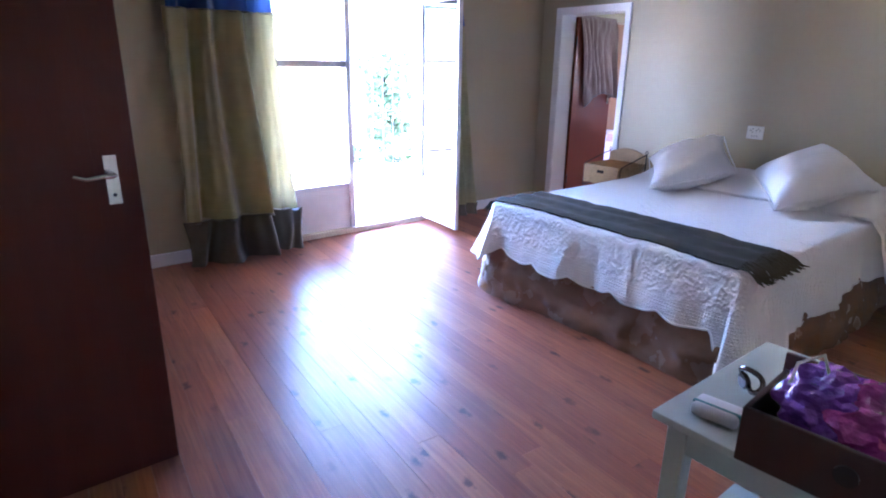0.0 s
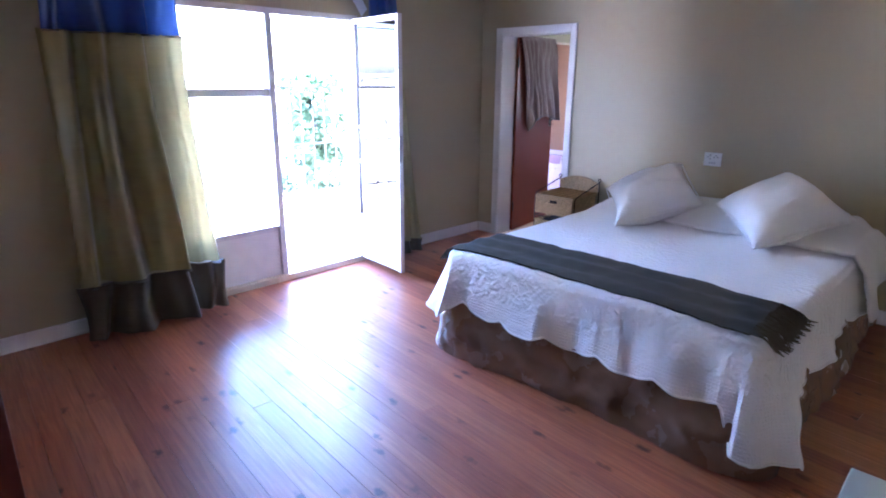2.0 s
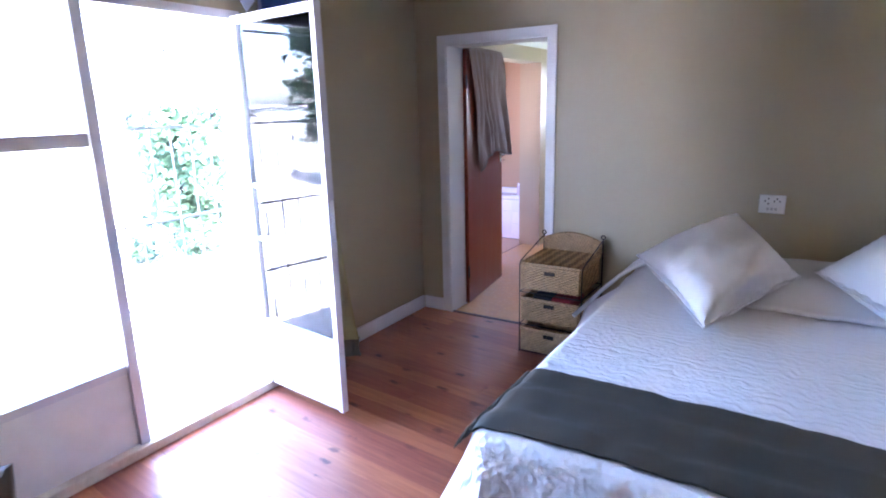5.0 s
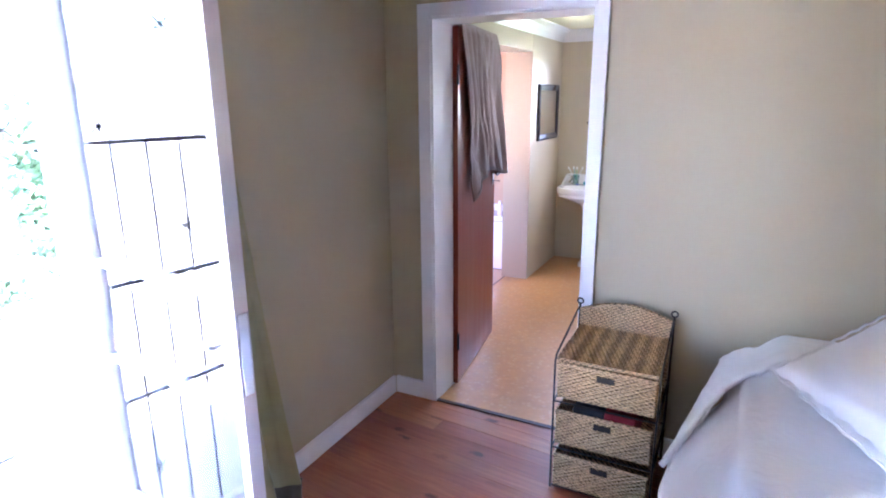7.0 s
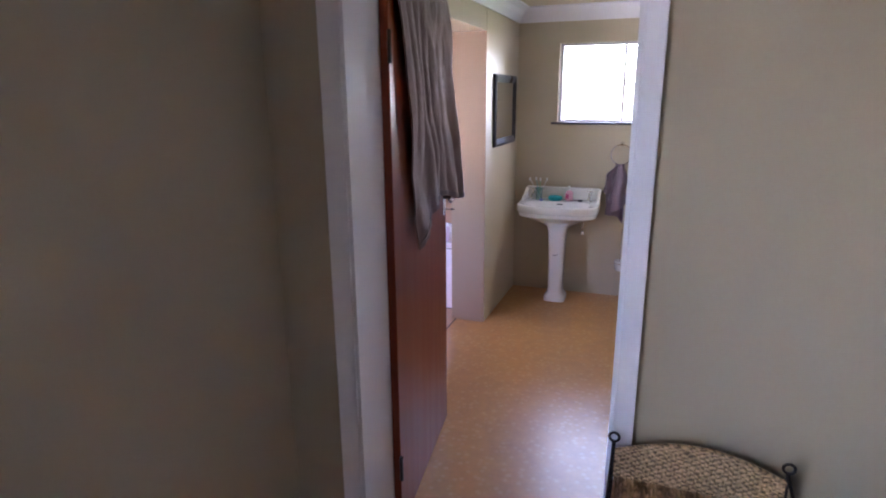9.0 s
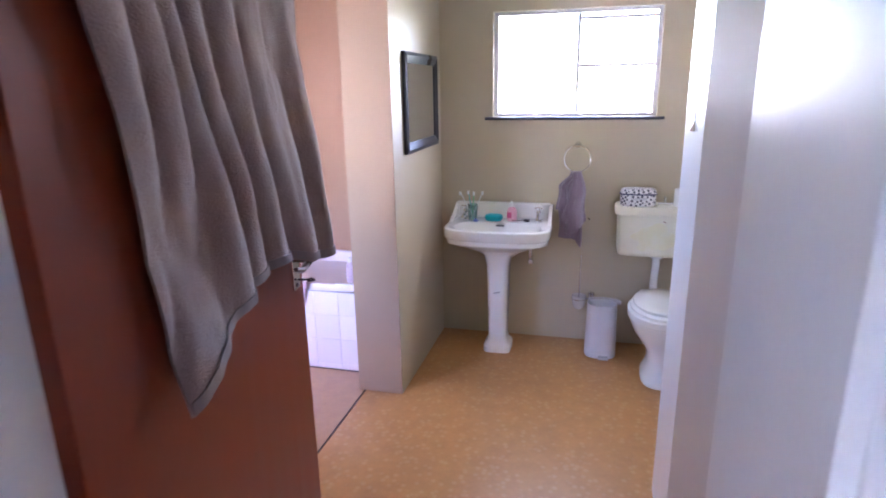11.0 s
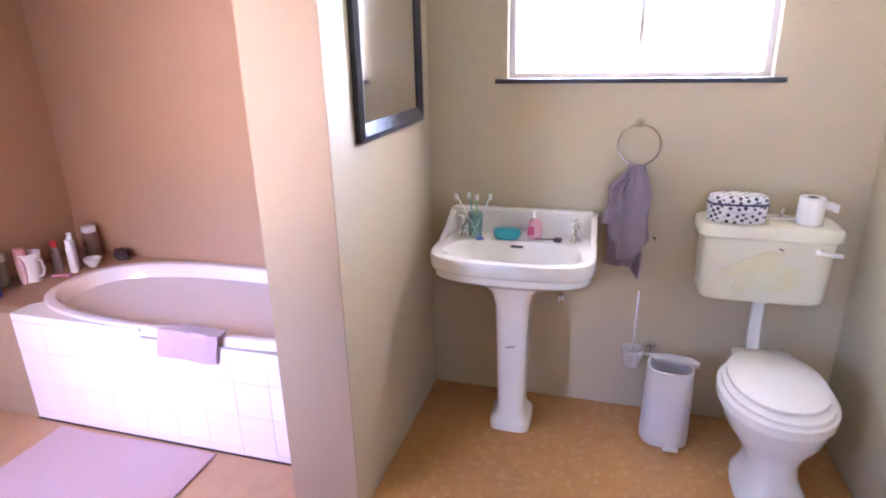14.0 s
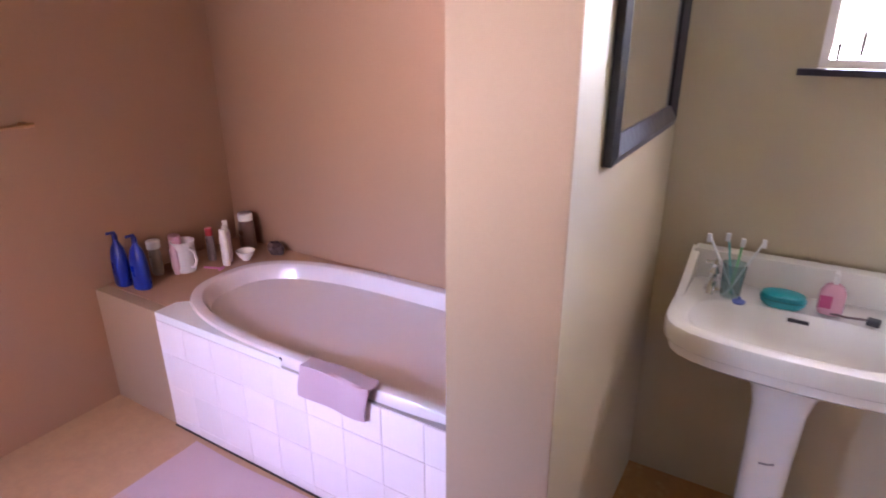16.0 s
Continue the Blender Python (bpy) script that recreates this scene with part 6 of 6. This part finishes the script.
wcl = thing("face_cloth", pose(-0.755, 2.56, 0.525), "dusty pink face cloth over the bath rim", "cloth")
cloth_strip("cloth", lambda u, v: (-0.135 + 0.27 * u + 0.012 * math.sin(v * 5), -0.010 - 0.004 * math.sin(u * 9) + (0.0 if v > 0.45 else (0.45 - v) * 0.13), (0.012 - 0.01 * abs(v - 0.45)) if v < 0.45 else 0.012 - (v - 0.45) * 0.21 + 0.004 * math.sin(u * 7)), 30, 24, M["towel_pink"], wcl, thick=0.006)
mt = thing("bath_mat", pose(-1.09, 2.18, 0), "pale lilac rectangular bath mat beside the bathtub", "bath mat")
part("mat", sheet(lambda u, v: (-0.39 + 0.78 * u, -0.36 + 0.71 * v - 0.006 * math.sin(u * 6), 0.005 + 0.002 * noise.noise((u * 5, v * 5, 0))), 50, 40, -0.006), M["mat"], mt, smooth=True)
part("corner_tag", box(0.31, 0.345, -0.362, -0.345, 0.002, 0.016, 0.002), M["iron"], mt, "small dark corner tag")
rl = thing("towel_rail", pose(AX0, 2.40, 1.205), "brass-coloured towel rail on the tan wall", "towel rail")
brass = plain("brass", (0.5, 0.3, 0.16), 0.3, 0.9)
part("bar", tube([(0.05, 0.07, 0), (0.05, -0.55, 0)], 0.008), brass, rl, smooth=True)
for y in (0.05, -0.53):
    part("bracket", tube([(0, y, 0), (0.05, y, 0)], 0.010), brass, rl, smooth=True)


def bottle(name, x, y, prof, col, label, cap=None, pump=False, squash=0.65, z=0.515):
    x -= 0.07 if x < -1 else 0
    o = thing(name, pose(x, y, z, 0, 0, (x * 97) % 40 - 20), label, "bottle")
    part("bottle", turned(prof, 24, sy=squash), plain(label, col, 0.3), o, smooth=True)
    zt = prof[-1][1]
    if pump:
        part("pump", tube([(0, 0, zt), (0, 0, zt + 0.02), (0, 0, zt + 0.03), (-0.004, -0.03, zt + 0.03)], [0.011, 0.011, 0.007, 0.006]), plain("pump plastic", (0.02, 0.03, 0.20), 0.35), o, smooth=True)
    if cap:
        part("cap", turned([(cap[0], zt - 0.002), (cap[0], zt + cap[1]), (cap[0] * 0.9, zt + cap[1] + 0.002)], 20), plain("cap " + label[:12], cap[2], 0.35), o, smooth=True)
    return o


lot = [(0.044, 0), (0.049, 0.01), (0.050, 0.06), (0.046, 0.12), (0.034, 0.165), (0.016, 0.19), (0.014, 0.20)]
for x, y in ((-1.925, 2.66), (-1.825, 2.68)):
    o = bottle("lotion_bottle", x, y, lot, (0.008, 0.03, 0.30), "tall cobalt blue body lotion bottle with a pump", pump=True)
    o["group"] = "blue lotion bottles on the bath ledge"
    part("label", box(-0.022, 0.022, -0.0275, -0.0262, 0.09, 0.098), plain("white print", (0.6, 0.65, 0.8)), o)
    part("label", box(-0.020, -0.004, -0.0275, -0.0262, 0.03, 0.055), plain("white print", (0.6, 0.65, 0.8)), o)
bottle("shampoo_bottle", -1.90, 2.80, [(0.030, 0), (0.034, 0.01), (0.034, 0.10), (0.026, 0.125)], (0.30, 0.25, 0.20), "dark translucent shampoo bottle with a white cap", cap=(0.028, 0.03, (0.7, 0.68, 0.62)))
bottle("shower_gel", -1.865, 2.88, [(0.024, 0), (0.034, 0.02), (0.038, 0.09), (0.036, 0.155), (0.03, 0.162)], (0.60, 0.30, 0.33), "pink shower gel tube standing on its cap")
bottle("shower_gel", -1.825, 2.84, [(0.016, 0), (0.016, 0.02), (0.022, 0.03), (0.024, 0.11), (0.008, 0.135)], (0.66, 0.42, 0.46), "pale pink cream tube")
jg = thing("measuring_jug", pose(-1.89, 2.885, 0.515), "white plastic jug with a side handle", "jug")
part("body", turned([(0.036, 0), (0.040, 0.005), (0.047, 0.135), (0.050, 0.145), (0.046, 0.143), (0.036, 0.01)], 28), plain("white jug", (0.74, 0.70, 0.68), 0.3), jg, smooth=True)
part("handle", tube([(0.044, 0, 0.115), (0.075, 0.0, 0.11), (0.082, 0, 0.07), (0.065, 0, 0.035), (0.040, 0, 0.028)], 0.006), plain("white jug", (0.74, 0.70, 0.68), 0.3), jg, smooth=True)
bottle("shampoo_bottle", -1.83, 3.03, [(0.022, 0), (0.024, 0.01), (0.024, 0.11), (0.014, 0.125)], (0.26, 0.20, 0.20), "dark bottle with a red cap", cap=(0.016, 0.03, (0.5, 0.02, 0.03)))
bottle("lotion_bottle", -1.80, 3.10, [(0.020, 0), (0.023, 0.01), (0.023, 0.13), (0.012, 0.15)], (0.62, 0.52, 0.58), "slim pale bottle with a white cap", cap=(0.012, 0.025, (0.75, 0.72, 0.7)))
bottle("lotion_bottle", -1.755, 3.06, [(0.022, 0), (0.025, 0.01), (0.025, 0.12), (0.012, 0.145)], (0.60, 0.50, 0.62), "slim lilac bottle with a white cap", cap=(0.013, 0.025, (0.75, 0.72, 0.7)))
bottle("lotion_bottle", -1.72, 3.02, [(0.019, 0), (0.021, 0.01), (0.021, 0.13), (0.016, 0.15)], (0.72, 0.70, 0.68), "slim white roll-on bottle", cap=(0.015, 0.02, (0.75, 0.72, 0.7)))
bottle("bath_salts_jar", -1.80, 3.22, [(0.035, 0), (0.038, 0.01), (0.038, 0.13), (0.03, 0.15)], (0.20, 0.12, 0.09), "brown jar with a white lid", cap=(0.034, 0.03, (0.74, 0.72, 0.70)), squash=1)
bw = thing("small_bowl", pose(-1.765, 3.11, 0.517), "small white porcelain bowl", "bowl")
part("bowl", turned([(0.018, 0), (0.020, 0.006), (0.036, 0.025), (0.043, 0.045), (0.040, 0.045), (0.015, 0.012)], 28), M["porcelain"], bw, smooth=True)
sp = thing("bath_sponge", pose(-1.70, 3.235, 0.517), "dark brown crumpled bath sponge", "sponge")
b = bmesh.new()
bmesh.ops.create_icosphere(b, subdivisions=4, radius=1)
for vtx in b.verts:
    d = 1 + 0.3 * noise.noise(vtx.co * 3)
    vtx.co = Vector((vtx.co.x * 0.045 * d, vtx.co.y * 0.03 * d, max(0, vtx.co.z * 0.035 * d + 0.025)))
part("sponge", b, plain("dark sponge", (0.07, 0.04, 0.04), 0.95), sp, smooth=True)
bottle("conditioner_bottle", -0.375, 2.625, [(0.020, 0), (0.024, 0.01), (0.024, 0.10), (0.013, 0.125)], (0.62, 0.48, 0.56), "slim pale pink conditioner bottle on the bath rim", cap=(0.013, 0.022, (0.75, 0.70, 0.72)), z=0.528)
tdish = thing("razor", pose(-1.80, 2.96, 0.517, 0, 0, 20), "small pink razor lying on the ledge", "razor")
part("shaft", tube([(-0.05, 0, 0.004), (0.03, 0, 0.006)], 0.005, 8), plain("pink plastic", (0.6, 0.2, 0.4)), tdish, smooth=True)
part("head", box(0.028, 0.040, -0.018, 0.018, 0.0, 0.010, 0.002), plain("pink plastic", (0.6, 0.2, 0.4)), tdish)

# ---- garden ----
rnd = random.Random(21)


def leafy(name, cx, cy, h, rad, leaves, size, label, trunk=0.05, clear=0.25):
    t = thing(name, pose(cx, cy, -0.13), label, "tree" if h > 3 else "shrub")
    b = tube([(0, 0, 0), (0.05, 0.02, h * 0.3), (0.0, 0.05, h * 0.6), (0.03, 0.0, h * 0.9)], [trunk, trunk * 0.8, trunk * 0.5, trunk * 0.15], 10)
    part("trunk", b, M["bark"], t, smooth=True)
    for k in range(6):
        a = k * 1.05 + rnd.random()
        z0 = h * (clear + 0.1 * k)
        part("limb", tube([(0, 0, z0), (math.cos(a) * rad * 0.4, math.sin(a) * rad * 0.4, z0 + h * 0.10), (math.cos(a) * rad * 0.8, math.sin(a) * rad * 0.8, z0 + h * 0.16)], [trunk * 0.4, trunk * 0.25, trunk * 0.08], 6), M["bark"], t)
    verts, faces = [], []
    clumps = [(rnd.gauss(0, rad * 0.42), rnd.gauss(0, rad * 0.42), h * (clear + (1 - clear) * rnd.random() ** 0.9)) for _ in range(46)]
    for _ in range(leaves):
        cxx, cyy_, czz = rnd.choice(clumps)
        p = Vector((cxx + rnd.gauss(0, rad * 0.16), cyy_ + rnd.gauss(0, rad * 0.16), min(h, max(0.02, czz + rnd.gauss(0, rad * 0.16)))))
        d = Vector((rnd.gauss(0, 1), rnd.gauss(0, 1), rnd.gauss(0, 0.6))).normalized()
        e = d.orthogonal().normalized() * size * 0.35
        d *= size * rnd.uniform(0.6, 1.3)
        i = len(verts)
        verts += [p, p + d * 0.5 + e, p + d, p + d * 0.5 - e]
        faces.append((i, i + 1, i + 2, i + 3))
    me = bpy.data.meshes.new("crown")
    me.from_pydata([tuple(v) for v in verts], [], faces)
    me.materials.append(M["leaf"])
    c = new("crown", me)
    c.parent = t
    c["kind"] = "stuff"
    return t


leafy("shrub", -3.9, 0.50, 1.80, 0.52, 12000, 0.09, "leafy green garden shrub beyond the security gate", 0.04, 0.05)
leafy("tree", -9.0, -8.7, 4.8, 1.25, 9000, 0.20, "tall leafy garden tree before the boundary wall", 0.14, 0.25)
bm = box(-12.2, -12.0, -30, 20, -0.13, 1.7)
box(-12.24, -11.96, -30, 20, 1.7, 1.76, bm=bm)
structure("backdrop_boundary_wall", bm, M["boundary"], "whitewashed garden boundary wall", "wall")
